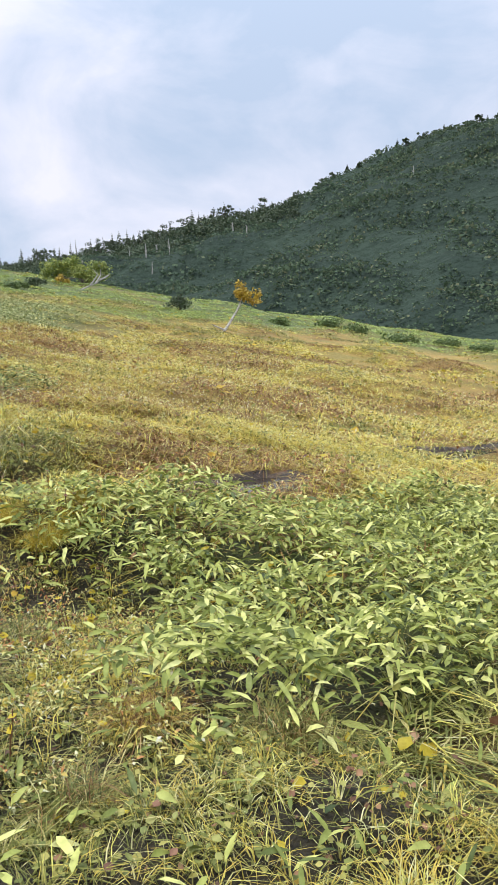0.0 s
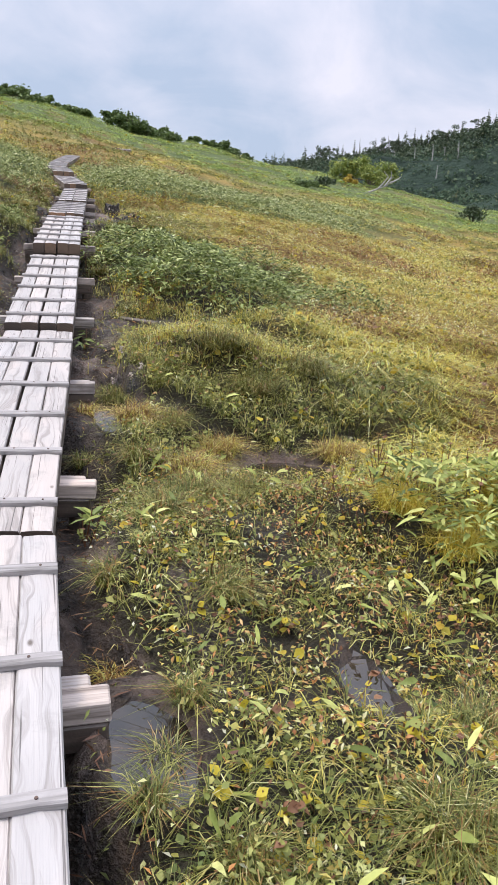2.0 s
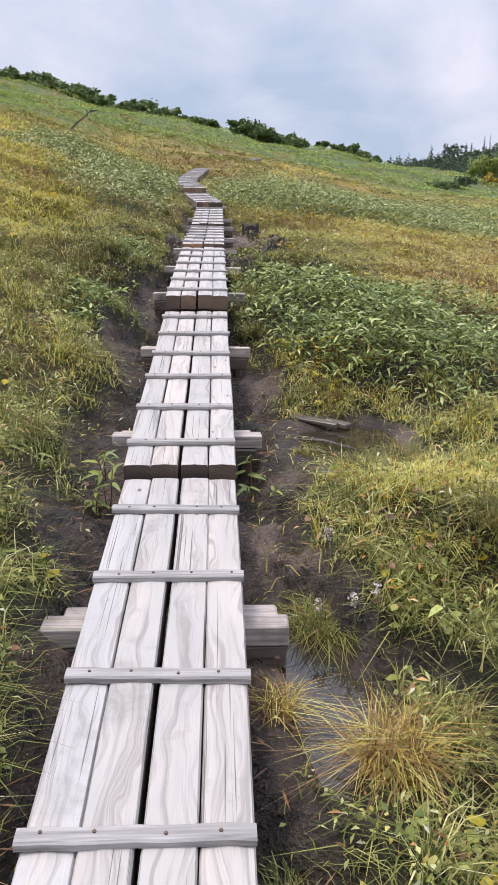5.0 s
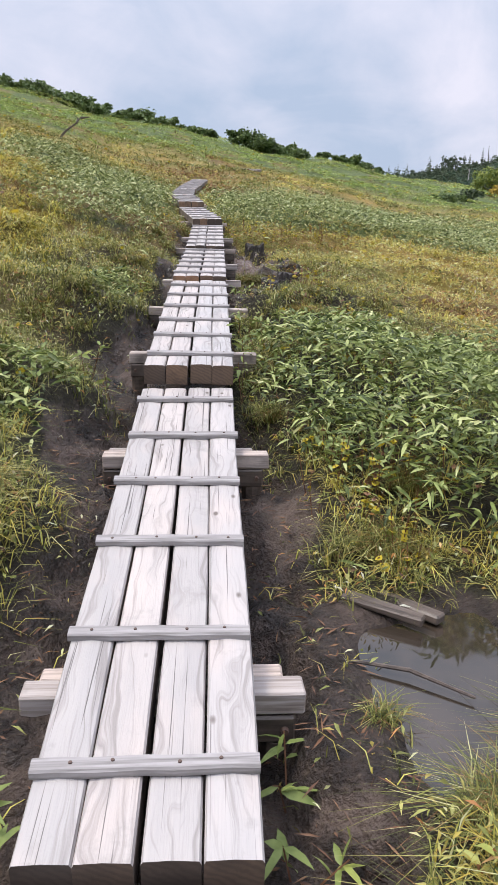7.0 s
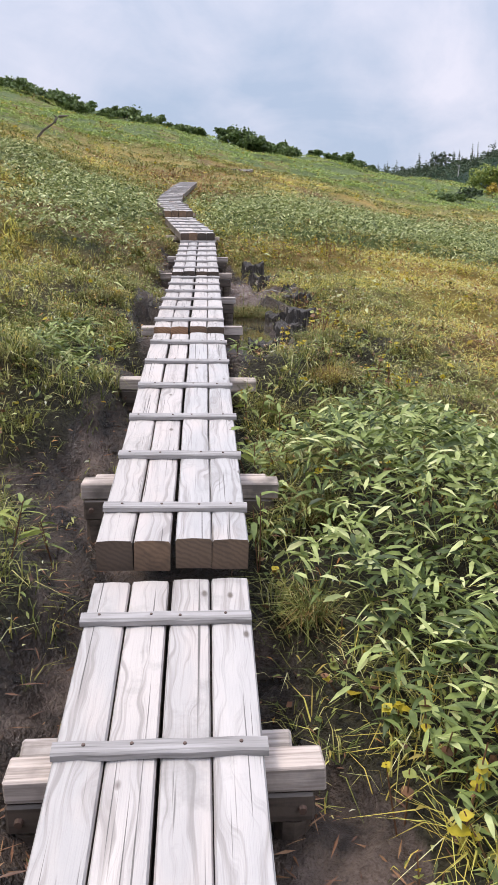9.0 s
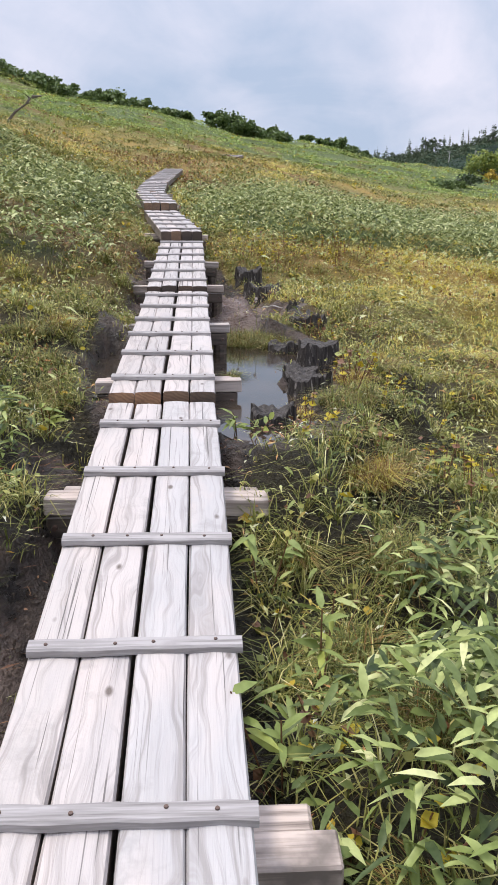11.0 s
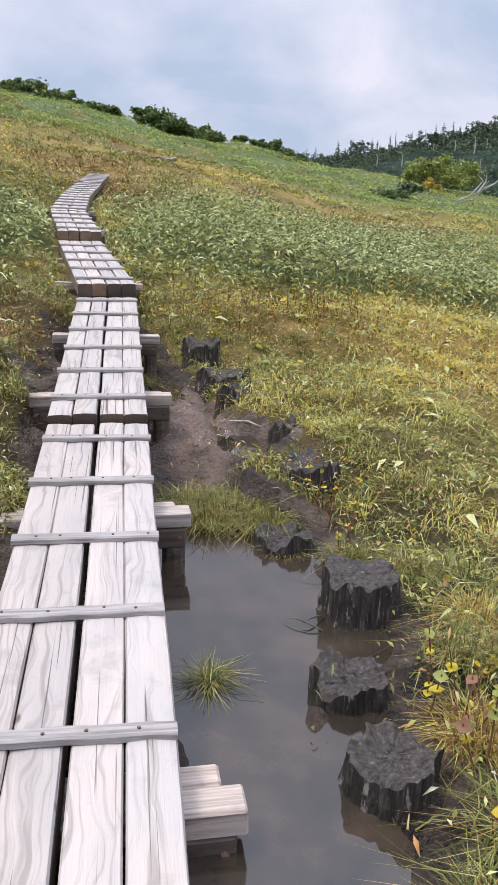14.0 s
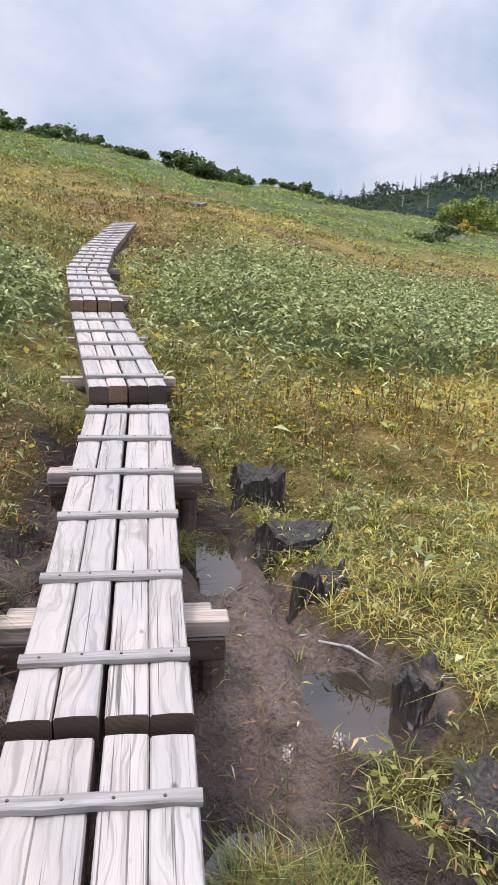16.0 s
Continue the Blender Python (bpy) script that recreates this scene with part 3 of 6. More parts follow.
def russet(x, y):
    """The long russet swale that runs down across the slope, and smaller drifts like it."""
    mid = y - (39.4 + 4.6 * np.exp(-np.maximum(x - 3.4, -2) / 2.2)) + 0.5 * W_BAND(x * 2, y)
    s = 1.3 * np.exp(-(mid / 1.4) ** 2) * (x > 1.5) * np.clip((14.5 - x) / 1.5, 0, 1)
    for cx, cy, rx, ry in ((14.8, 32.2, 2.6, 0.9), (15.3, 25.0, 3.0, 1.1), (21.5, 25.0, 3.2, 0.9), (20.5, 18.0, 2.6, 1.0), (8.0, 19.0, 3.0, 1.2), (0.8, 33.5, 1.6, 2.2), (0.2, 38.5, 2.5, 2.0), (4.0, 16.0, 1.6, 1.0)):
        s = np.maximum(s, np.clip(1.4 - np.hypot((x - cx) / rx, (y - cy) / ry), 0, 1) * 0.7)
    s = np.maximum(s, np.clip(W_TONE(x + 31, y * 1.3) * 1.6 - 1.0, 0, 1) * 0.6)
    return s


def lush(x, y):
    """The bright green upper slope."""
    r = np.hypot(x, y)
    return np.clip((r - 46 + 6 * W_BAND(x, y) - 0.15 * x) / 6, 0, 1)


def herb_drift(x, y):
    """Where low leafy herbs stand in place of sedge: beside the first boards and under the upper bamboo."""
    wob = 0.25 * W_SMALL(x, y)
    a = np.clip(1.5 + wob - np.hypot((x - 0.85) / 0.85, (y - 4.5) / 0.95), 0, 1)
    b = np.clip(1.5 + wob - np.hypot((x - 2.0) / 1.9, (y - 21.5 - 0.12 * (x - 1)) / 0.85), 0, 1)
    return np.maximum(a, b)


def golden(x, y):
    """How far the meadow has turned yellow: the lower slope beside and below the boards. Its brighter colour also
    stands in for light on the open slope.
    """
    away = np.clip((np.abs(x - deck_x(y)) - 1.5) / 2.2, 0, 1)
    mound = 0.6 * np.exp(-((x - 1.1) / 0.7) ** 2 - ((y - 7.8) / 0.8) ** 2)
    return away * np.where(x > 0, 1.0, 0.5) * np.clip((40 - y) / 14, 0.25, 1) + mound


# ---------------------------------------------------------------- ground
def spaced(lo, hi, step, far, growth):
    mid = list(np.arange(lo, hi + 1e-6, step))
    a, s = [mid[-1]], step
    while a[-1] < far:
        s *= growth
        a.append(a[-1] + s)
    b, s = [mid[0]], step
    while b[-1] > -far:
        s *= growth
        b.append(b[-1] - s)
    return np.array(b[:0:-1] + mid + a[1:])


gx = spaced(-1.8, 2.4, 0.065, 2600, 1.12)
gy = spaced(1.5, 21.5, 0.08, 2600, 1.12)
GX, GY = np.meshgrid(gx, gy)
GZ = height(GX, GY)
nx, ny = len(gx), len(gy)
idx = np.arange(nx * ny).reshape(ny, nx)
gfaces = np.stack([idx[:-1, :-1], idx[:-1, 1:], idx[1:, 1:], idx[1:, :-1]], -1).reshape(-1, 4)
gmesh = mesh_np("ground", np.stack([GX, GY, GZ], -1).reshape(-1, 3), gfaces, M_GROUND, smooth=True)
cover = np.zeros((ny * nx, 4), np.float32)
mudness = np.maximum(trench(GX, GY), 0.5 * boggy(GX, GY))
for p in POOLS:
    mudness = np.maximum(mudness, np.clip((1.55 - pool_reach(GX, GY, p)) / 0.4, 0, 1))
cover[:, 0] = mudness.ravel()
cover[:, 1] = (np.maximum(lush(GX, GY), sasa(GX, GY)) * (1 - np.minimum(russet(GX, GY), 1))).ravel()
# two paler mud spots; the sky's sheen on wet mud is in the colour
pale_wet_mud = np.clip(1.6 - np.hypot((GX - 0.72) / 0.34, (GY - 18.6) / 0.65), 0, 1) + np.clip(1.5 - np.hypot((GX - 0.95) / 0.35, (GY - 6.1) / 0.3), 0, 1)
cover[:, 1] = np.where(mudness.ravel() > 0.4, np.clip(pale_wet_mud, 0, 1).ravel(), cover[:, 1])
# blue: where the ground is painted dark as shade under near plants
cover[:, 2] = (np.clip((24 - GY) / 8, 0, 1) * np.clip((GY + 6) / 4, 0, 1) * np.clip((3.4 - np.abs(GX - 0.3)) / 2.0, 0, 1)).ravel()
cover[:, 3] = 1 - np.clip(russet(GX, GY), 0, 1).ravel()
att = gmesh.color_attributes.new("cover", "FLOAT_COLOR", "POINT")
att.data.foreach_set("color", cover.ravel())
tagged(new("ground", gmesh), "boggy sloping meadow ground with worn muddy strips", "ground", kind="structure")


def water_sheet(p):
    cx, cy, rx, ry, level, deep = p
    joined = POOLS[:2] if p is POOLS[0] else [p]  # the first two basins hold one sheet
    if len(joined) == 2:
        cx, cy = 0.45, 15.55
    bm = bmesh.new()
    n = 64
    ring = []
    for i in range(n):
        a = 2 * math.pi * i / n
        reach = 0.02
        while any(math.hypot((cx + reach * math.cos(a) - q[0]) / q[2], (cy + reach * math.sin(a) - q[1]) / q[3]) < 1.2 for q in joined):
            reach += 0.01
        ring.append(bm.verts.new((cx + reach * math.cos(a), cy + reach * math.sin(a), level)))
    bm.faces.new(ring)
    ob = part("pool_water", bm, M_WATER)
    tagged(ob, "still murky brown bog water in a shallow pool", "water", "pools along the boardwalk", "structure")


for p in POOLS[:1] + POOLS[2:]:
    water_sheet(p)


# ---------------------------------------------------------------- far hill
RIDGE_AZ = np.array([-60, -20, 0, 10, 16, 24, 30, 34, 37, 40, 44, 48, 52, 58, 70, 90, 120, 160])
RIDGE_EL = np.array([1.0, 1.5, 2.0, 3.0, 4.5, 6.0, 7.3, 8.1, 9.0, 10.5, 12.0, 13.1, 13.8, 14.9, 14.6, 12.5, 9.0, 4.0])
RIDGE_R = 360.0


def hill_height(az, r):
    top = np.tan(np.radians(np.interp(az, RIDGE_AZ, RIDGE_EL))) * RIDGE_R
    u = np.clip((r - 105) / (RIDGE_R - 105), 0, None)
    rise = np.where(u < 1, (u * u * (3 - 2 * u)) * 0.35 + u * 0.65, 1 - (u - 1) * 0.5)
    x, y = r * np.sin(np.radians(az)), r * np.cos(np.radians(az))
    rough = (Waves(21, 60)(x, y) * 2.6 + Waves(22, 22)(x, y) * 1.1) * np.clip(1 - np.abs(u - 1) * 6, 0, 1) * 0.35 + (Waves(21, 60)(x, y) * 3.0 + Waves(22, 22)(x, y) * 1.3) * np.clip(np.abs(u - 1) * 6, 0, 1) * np.clip(u * 3, 0, 1)
    return -26 + (top + 26) * rise + rough


haz, hr = np.meshgrid(np.arange(-60, 160.1, 0.8), np.concatenate([np.arange(100, 380, 6), np.arange(380, 640, 20)]))
hz = hill_height(haz, hr)
hv = np.stack([hr * np.sin(np.radians(haz)), hr * np.cos(np.radians(haz)), hz], -1).reshape(-1, 3)
hi = np.arange(haz.size).reshape(haz.shape)
hf = np.stack([hi[:-1, :-1], hi[1:, :-1], hi[1:, 1:], hi[:-1, 1:]], -1).reshape(-1, 4)
tagged(new("far_hillside", mesh_np("far_hillside", hv, hf, M_HILL, smooth=True)), "dark wooded mountain flank across a valley", "hillside", kind="structure")


# ---------------------------------------------------------------- plant meshes
def blades(pos, tall, wide, lean, rng, bend=0.5, coarse=False, heading=None):
    """Grass blades, three triangles each, or two where they are coarse and far."""
    n = len(pos)
    yaw = rng.uniform(0, 2 * math.pi, n) if heading is None else heading
    fx, fy = np.cos(yaw), np.sin(yaw)
    sx, sy = -fy, fx
    half = (wide / 2)[:, None]
    side = np.stack([sx, sy, np.zeros(n)], -1) * half
    out = np.stack([fx, fy, np.zeros(n)], -1)
    upv = np.array([0, 0, 1.0])
    mid = pos + out * (tall * lean * 0.4)[:, None] + upv * (tall * (0.64 - 0.1 * np.minimum(lean, 2)))[:, None]
    tip = pos + out * (tall * (lean * (1.0 + bend)))[:, None] + upv * (tall * np.clip(1.05 - 0.55 * lean, 0.08, 1.1))[:, None]
    if coarse:
        v = np.stack([pos, mid - side, mid + side, tip], 1).reshape(-1, 3)
        b = (np.arange(n) * 4)[:, None]
        return v, np.stack([b + [0, 2, 1], b + [1, 2, 3]], 1).reshape(-1, 3)
    v = np.stack([pos - side, pos + side, mid - side * 0.8, mid + side * 0.8, tip], 1).reshape(-1, 3)
    b = (np.arange(n) * 5)[:, None]
    f = np.stack([b + [0, 1, 3], b + [0, 3, 2], b + [2, 3, 4]], 1).reshape(-1, 3)
    return v, f


def leaves(pos, long, wide, rng, tilt=(0.0, 0.9), fold=0.25, droop=0.35, heading=None, fine=False):
    """Folded pointed leaves, four triangles each, or eight where they are seen close."""
    n = len(pos)
    yaw = rng.uniform(0, 2 * math.pi, n) if heading is None else heading
    el = rng.uniform(*tilt, n)
    out = np.stack([np.cos(yaw) * np.cos(el), np.sin(yaw) * np.cos(el), np.sin(el)], -1)
    roll = rng.normal(0, 0.5, n)
    flat = np.stack([-np.sin(yaw), np.cos(yaw), np.zeros(n)], -1)
    nor = np.cross(out, flat)
    side = flat * np.cos(roll)[:, None] + nor * np.sin(roll)[:, None]
    nor = np.cross(out, side)
    L, H = long[:, None], (wide / 2)[:, None]
    mid = pos + out * L * 0.42
    tip = pos + out * L - np.array([0, 0, 1.0]) * L * droop
    if fine:
        down = np.array([0, 0, 1.0]) * L * droop
        m1, m2 = pos + out * L * 0.24 - down * 0.05, pos + out * L * 0.62 - down * 0.36
        f1, f2 = nor * H * fold, nor * H * fold * 0.7
        v = np.stack([pos, m1 + side * H * 0.92 + f1, m1, m1 - side * H * 0.92 + f1, m2 + side * H * 0.78 + f2, m2, m2 - side * H * 0.78 + f2, tip], 1).reshape(-1, 3)
        b = (np.arange(n) * 8)[:, None]
        return v, np.stack([b + q for q in ([0, 2, 1], [0, 3, 2], [1, 2, 5], [1, 5, 4], [2, 3, 6], [2, 6, 5], [4, 5, 7], [5, 6, 7])], 1).reshape(-1, 3)
    v = np.stack([pos, mid + side * H + nor * H * fold, mid - side * H + nor * H * fold, mid, tip], 1).reshape(-1, 3)
    b = (np.arange(n) * 5)[:, None]
    f = np.stack([b + [0, 3, 1], b + [0, 2, 3], b + [1, 3, 4], b + [3, 2, 4]], 1).reshape(-1, 3)
    return v, f


def round_leaves(pos, size, rng):
    """Small rounded leaves of herbs, four triangles in a shallow cup."""
    n = len(pos)
    yaw = rng.uniform(0, 2 * math.pi, n)
    nor = rng.normal(0, 0.45, (n, 3)) + [0, 0, 1]
    nor /= np.linalg.norm(nor, axis=1)[:, None]
    a = np.stack([np.cos(yaw), np.sin(yaw), np.zeros(n)], -1)
    a -= nor * np.sum(a * nor, 1)[:, None]
    c = np.cross(nor, a)
    s = size[:, None]
    v = np.stack([pos - a * s * 0.5, pos + c * s * 0.42 - a * s * 0.05 + nor * s * 0.08, pos + a * s * 0.55, pos - c * s * 0.42 - a * s * 0.05 + nor * s * 0.08, pos + a * s * 0.28 + c * s * 0.3 + nor * s * 0.05, pos + a * s * 0.28 - c * s * 0.3 + nor * s * 0.05], 1).reshape(-1, 3)
    b = (np.arange(n) * 6)[:, None]
    f = np.stack([b + [0, 1, 4], b + [0, 4, 2], b + [0, 2, 5], b + [0, 5, 3]], 1).reshape(-1, 3)
    return v, f


def flakes(pos, size, rng, flat=0.9):
    """Small pointed leaves far off, two triangles each, folded along the middle."""
    n = len(pos)
    d = rng.normal(0, 1, (n, 3)) * [1, 1, 0.6]
    d /= np.linalg.norm(d, axis=1)[:, None]
    nor = rng.normal(0, flat, (n, 3)) + [0, 0, 1]
    s = np.cross(d, nor)
    s /= np.linalg.norm(s, axis=1)[:, None] + 1e-6
    z = size[:, None]
    v = np.stack([pos - d * z * 0.5, pos + s * z * 0.34, pos + d * z * 0.5, pos - s * z * 0.34], 1).reshape(-1, 3)
    b = (np.arange(n) * 4)[:, None]
    return v, np.stack([b + [0, 1, 2], b + [0, 2, 3]], 1).reshape(-1, 3)


def scatter(x0, x1, y0, y1, per_m2, rng):
    n = int((x1 - x0) * (y1 - y0) * per_m2)
    return rng.uniform(x0, x1, n), rng.uniform(y0, y1, n)


def bare(x, y):
    """Chance that nothing grows: deck, mud, open water."""
    side = np.abs(x - deck_x(y))
    b = 0.94 * trench(x, y)
    b = np.maximum(b, 0.35 * boggy(x, y))
    for p in POOLS:
        d = pool_reach(x, y, p)
        b = np.maximum(b, np.where(d < 0.98, 1.0, np.clip((1.6 - d) / 0.45, 0, 1) * 0.85))
    return np.where((side < 0.34) & (y > -2.5) & (y < 36.3), 1.0, b)


def on_ground(x, y):
    return np.stack([x, y, height(x, y) - 0.01], -1)


def wedge(x, y):
    """The part of the slope that can come into view."""
    az = np.degrees(np.arctan2(x, y + 4))
    return ((az > -32) & (az < 68)) | ((y < 1.2) & (np.abs(x) < 7))


# ---------------------------------------------------------------- boardwalk
def box_bm(sx, sy, sz, bevel=0.006, origin=(0, 0, 0), jitter=0.0):
    bm = bmesh.new()
    bmesh.ops.create_cube(bm, size=1.0)
    bmesh.ops.scale(bm, vec=(sx, sy, sz), verts=bm.verts)
    bmesh.ops.translate(bm, vec=origin, verts=bm.verts)
    if jitter:
        for v in bm.verts:
            v.co += Vector((random.uniform(-1, 1), random.uniform(-1, 1), random.uniform(-1, 1))) * jitter
    bmesh.ops.bevel(bm, geom=bm.edges[:], offset=bevel, segments=1, affect="EDGES")
    return bm


def thing(name, m, label, category, group=""):
    e = new(name)
    e.empty_display_size = 0.1
    e.matrix_world = m
    return tagged(e, label, category, group)


THICK = 0.12


def plank_mesh(length, width, warp):
    """A squared log split for decking: rounded long edges, a slight crown and uneven ends."""
    bm = bmesh.new()
    steps = 6
    prof = [(-0.5, -THICK), (-0.5, -0.012), (-0.46, -0.002), (0.0, 0.0015), (0.46, -0.002), (0.5, -0.012), (0.5, -THICK)]
    rings = []
    for i in range(steps + 1):
        y = length * i / steps
        sway = 0.003 * math.sin(warp + i * 1.3)
        lift = 0.003 * math.sin(warp * 2 + i * 1.9)
        rings.append([bm.verts.new((px * width + sway, y, pz + lift)) for px, pz in prof])
    k = len(prof)
    for a, b in zip(rings, rings[1:]):
        for j in range(k):
            q = (j + 1) % k
            f = bm.faces.new((a[j], a[q], b[q], b[j]))
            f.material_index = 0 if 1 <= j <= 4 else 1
    bm.faces.new(rings[0][::-1]).material_index = 2
    bm.faces.new(rings[-1]).material_index = 2
    bmesh.ops.recalc_face_normals(bm, faces=bm.faces)
    me = bpy.data.meshes.new("plank")
    bm.to_mesh(me)
    bm.free()
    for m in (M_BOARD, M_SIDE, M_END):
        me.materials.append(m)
    return me


def batten_mesh():
    bm = bmesh.new()
    n = 8
    rings = []
    for i in range(n + 1):
        x = (i / n - 0.5) * (DECK + 0.006)
        j = 0.0025 * math.sin(i * 2.1)
        rings.append([bm.verts.new((x, yy + j, zz)) for yy, zz in ((-0.026, 0.0), (-0.025, 0.017), (-0.019, 0.022), (0.018, 0.023), (0.024, 0.017), (0.026, 0.0))])
    for a, b in zip(rings, rings[1:]):
        for j in range(6):
            bm.faces.new((a[j], b[j], b[(j + 1) % 6], a[(j + 1) % 6]))
    bm.faces.new(rings[0])
    bm.faces.new(rings[-1][::-1])
    bmesh.ops.recalc_face_normals(bm, faces=bm.faces)
    me = bpy.data.meshes.new("batten")
    bm.to_mesh(me)
    bm.free()
    me.materials.append(M_BATTEN)
    return me


def nail_mesh():
    bm = bmesh.new()
    bmesh.ops.create_cone(bm, cap_ends=True, segments=8, radius1=0.0055, radius2=0.0045, depth=0.004)
    me = bpy.data.meshes.new("nail")
    bm.to_mesh(me)
    bm.free()
    me.materials.append(M_STEEL)
    return me


BATTEN, NAIL = batten_mesh(), nail_mesh()


def board_section(a, b, number, first=0.25, pitch_of_battens=0.545):
    a, b = Vector(a), Vector(b)
    d = b - a
    length = d.length
    yaw = math.degrees(math.atan2(-d.x, d.y))
    pitch = math.degrees(math.asin(d.z / length))
    sec = thing("boardwalk_section", pose(*a, pitch, random.uniform(-0.5, 0.5), yaw), "pale weathered wooden boardwalk section of four planks with cross battens", "boardwalk", "boardwalk sections up the slope")
    w = (DECK - 0.022) / 4
    xs = (-1.5 * w - 0.0105, -0.5 * w - 0.0075, 0.5 * w + 0.0075, 1.5 * w + 0.0105)
    for j, x in enumerate(xs):
        ob = new("plank", plank_mesh(length + random.uniform(-0.012, 0.004), w * random.uniform(0.985, 1.0), number * 3 + j))
        ob.parent = sec
        ob.location = (x, random.uniform(0, 0.012), random.uniform(-0.004, 0.003))
        ob.rotation_euler = (0, radians(random.uniform(-0.8, 0.8)), radians(random.uniform(-0.12, 0.12)))
    y = first
    while y < length - 0.1:
        ba = new("batten", BATTEN)
        ba.parent = sec
        ba.location = (random.uniform(-0.006, 0.006), y + random.uniform(-0.015, 0.015), 0.0)
        ba.rotation_euler = (0, 0, radians(random.uniform(-1.0, 1.0)))
        if number < 8:
            for k in range(4):
                na = new("nail", NAIL)
                na.parent = ba
                na.location = (xs[k] + random.uniform(-0.03, 0.03), random.uniform(-0.006, 0.006), 0.0235)
        y += pitch_of_battens
    return sec


for number, (a, b) in enumerate(SECTIONS):
    board_section(a, b, number, {0: 0.3, 1: 0.49, 4: 0.24, 5: 0.27, 6: 0.28}.get(number, 0.25), 0.557 if number == 2 else 0.545)
# a far stretch of the same boardwalk, higher on the slope
for a, b in (((3.0, 44.2), (3.35, 45.4)), ((3.5, 45.8), (3.9, 47.0))):
    za, zb = float(height(np.float64(a[0]), np.float64(a[1]))) + 0.20, float(height(np.float64(b[0]), np.float64(b[1]))) + 0.20
    board_section((*a, za), (*b, zb), 9)


def sleeper(y):
    yaw = 0.0
    for a, b in SECTIONS:
        if a[1] <= y <= b[1]:
            yaw = math.degrees(math.atan2(-(b[0] - a[0]), b[1] - a[1]))
    top = float(deck_top(y)) - THICK - 0.006
    x = float(deck_x(y))
    sl = thing("sleeper", pose(x, y, top, 0, random.uniform(-1, 1), yaw + random.uniform(-2, 2)), "squared timber sleeper on stub posts carrying the boardwalk", "sleeper", "sleepers under the boardwalk")
    half = 0.435 + random.uniform(-0.015, 0.02)
    part("cross_beam", box_bm(2 * half, 0.105, 0.075, 0.006, (random.uniform(-0.015, 0.015), 0, -0.0375), 0.003), M_SLEEPER, sl, "pale sawn cross beam")
    part("lower_beam", box_bm(2 * half - 0.03, 0.10, 0.095, 0.008, (0.0, -0.003, -0.1245), 0.003), M_WET, sl, "damp brown lower beam")
    part("rear_beam", box_bm(2 * half - 0.09, 0.085, 0.10, 0.008, (random.uniform(-0.02, 0.02), 0.105, -0.065), 0.004), M_SLEEPER, sl, "weathered second beam behind the first")
    for s in (-1, 1):
        x0 = s * (half - 0.07)
        foot = float(height(np.float64(x + x0), np.float64(y)))
        deep = max(0.14, top - 0.172 - foot + 0.25)
        bm = bmesh.new()
        bmesh.ops.create_cone(bm, cap_ends=True, segments=10, radius1=0.05, radius2=0.055, depth=deep)
        bmesh.ops.translate(bm, vec=(x0, 0.0, -0.172 - deep / 2), verts=bm.verts)
        part("post", bm, M_WET, sl, "wet dark stub post")
        bm = bmesh.new()
        bmesh.ops.create_cone(bm, cap_ends=True, segments=8, radius1=0.014, radius2=0.011, depth=0.014)
        bmesh.ops.rotate(bm, matrix=Matrix.Rotation(math.pi / 2, 3, "X"), verts=bm.verts)
        bmesh.ops.translate(bm, vec=(x0 + 0.02 * s, -0.06, -0.125), verts=bm.verts)
        part("bolt", bm, M_STEEL, sl, "rusty bolt head")


for y in SLEEPERS:
    sleeper(y)


# ---------------------------------------------------------------- stumps
STUMP_SPOTS = []


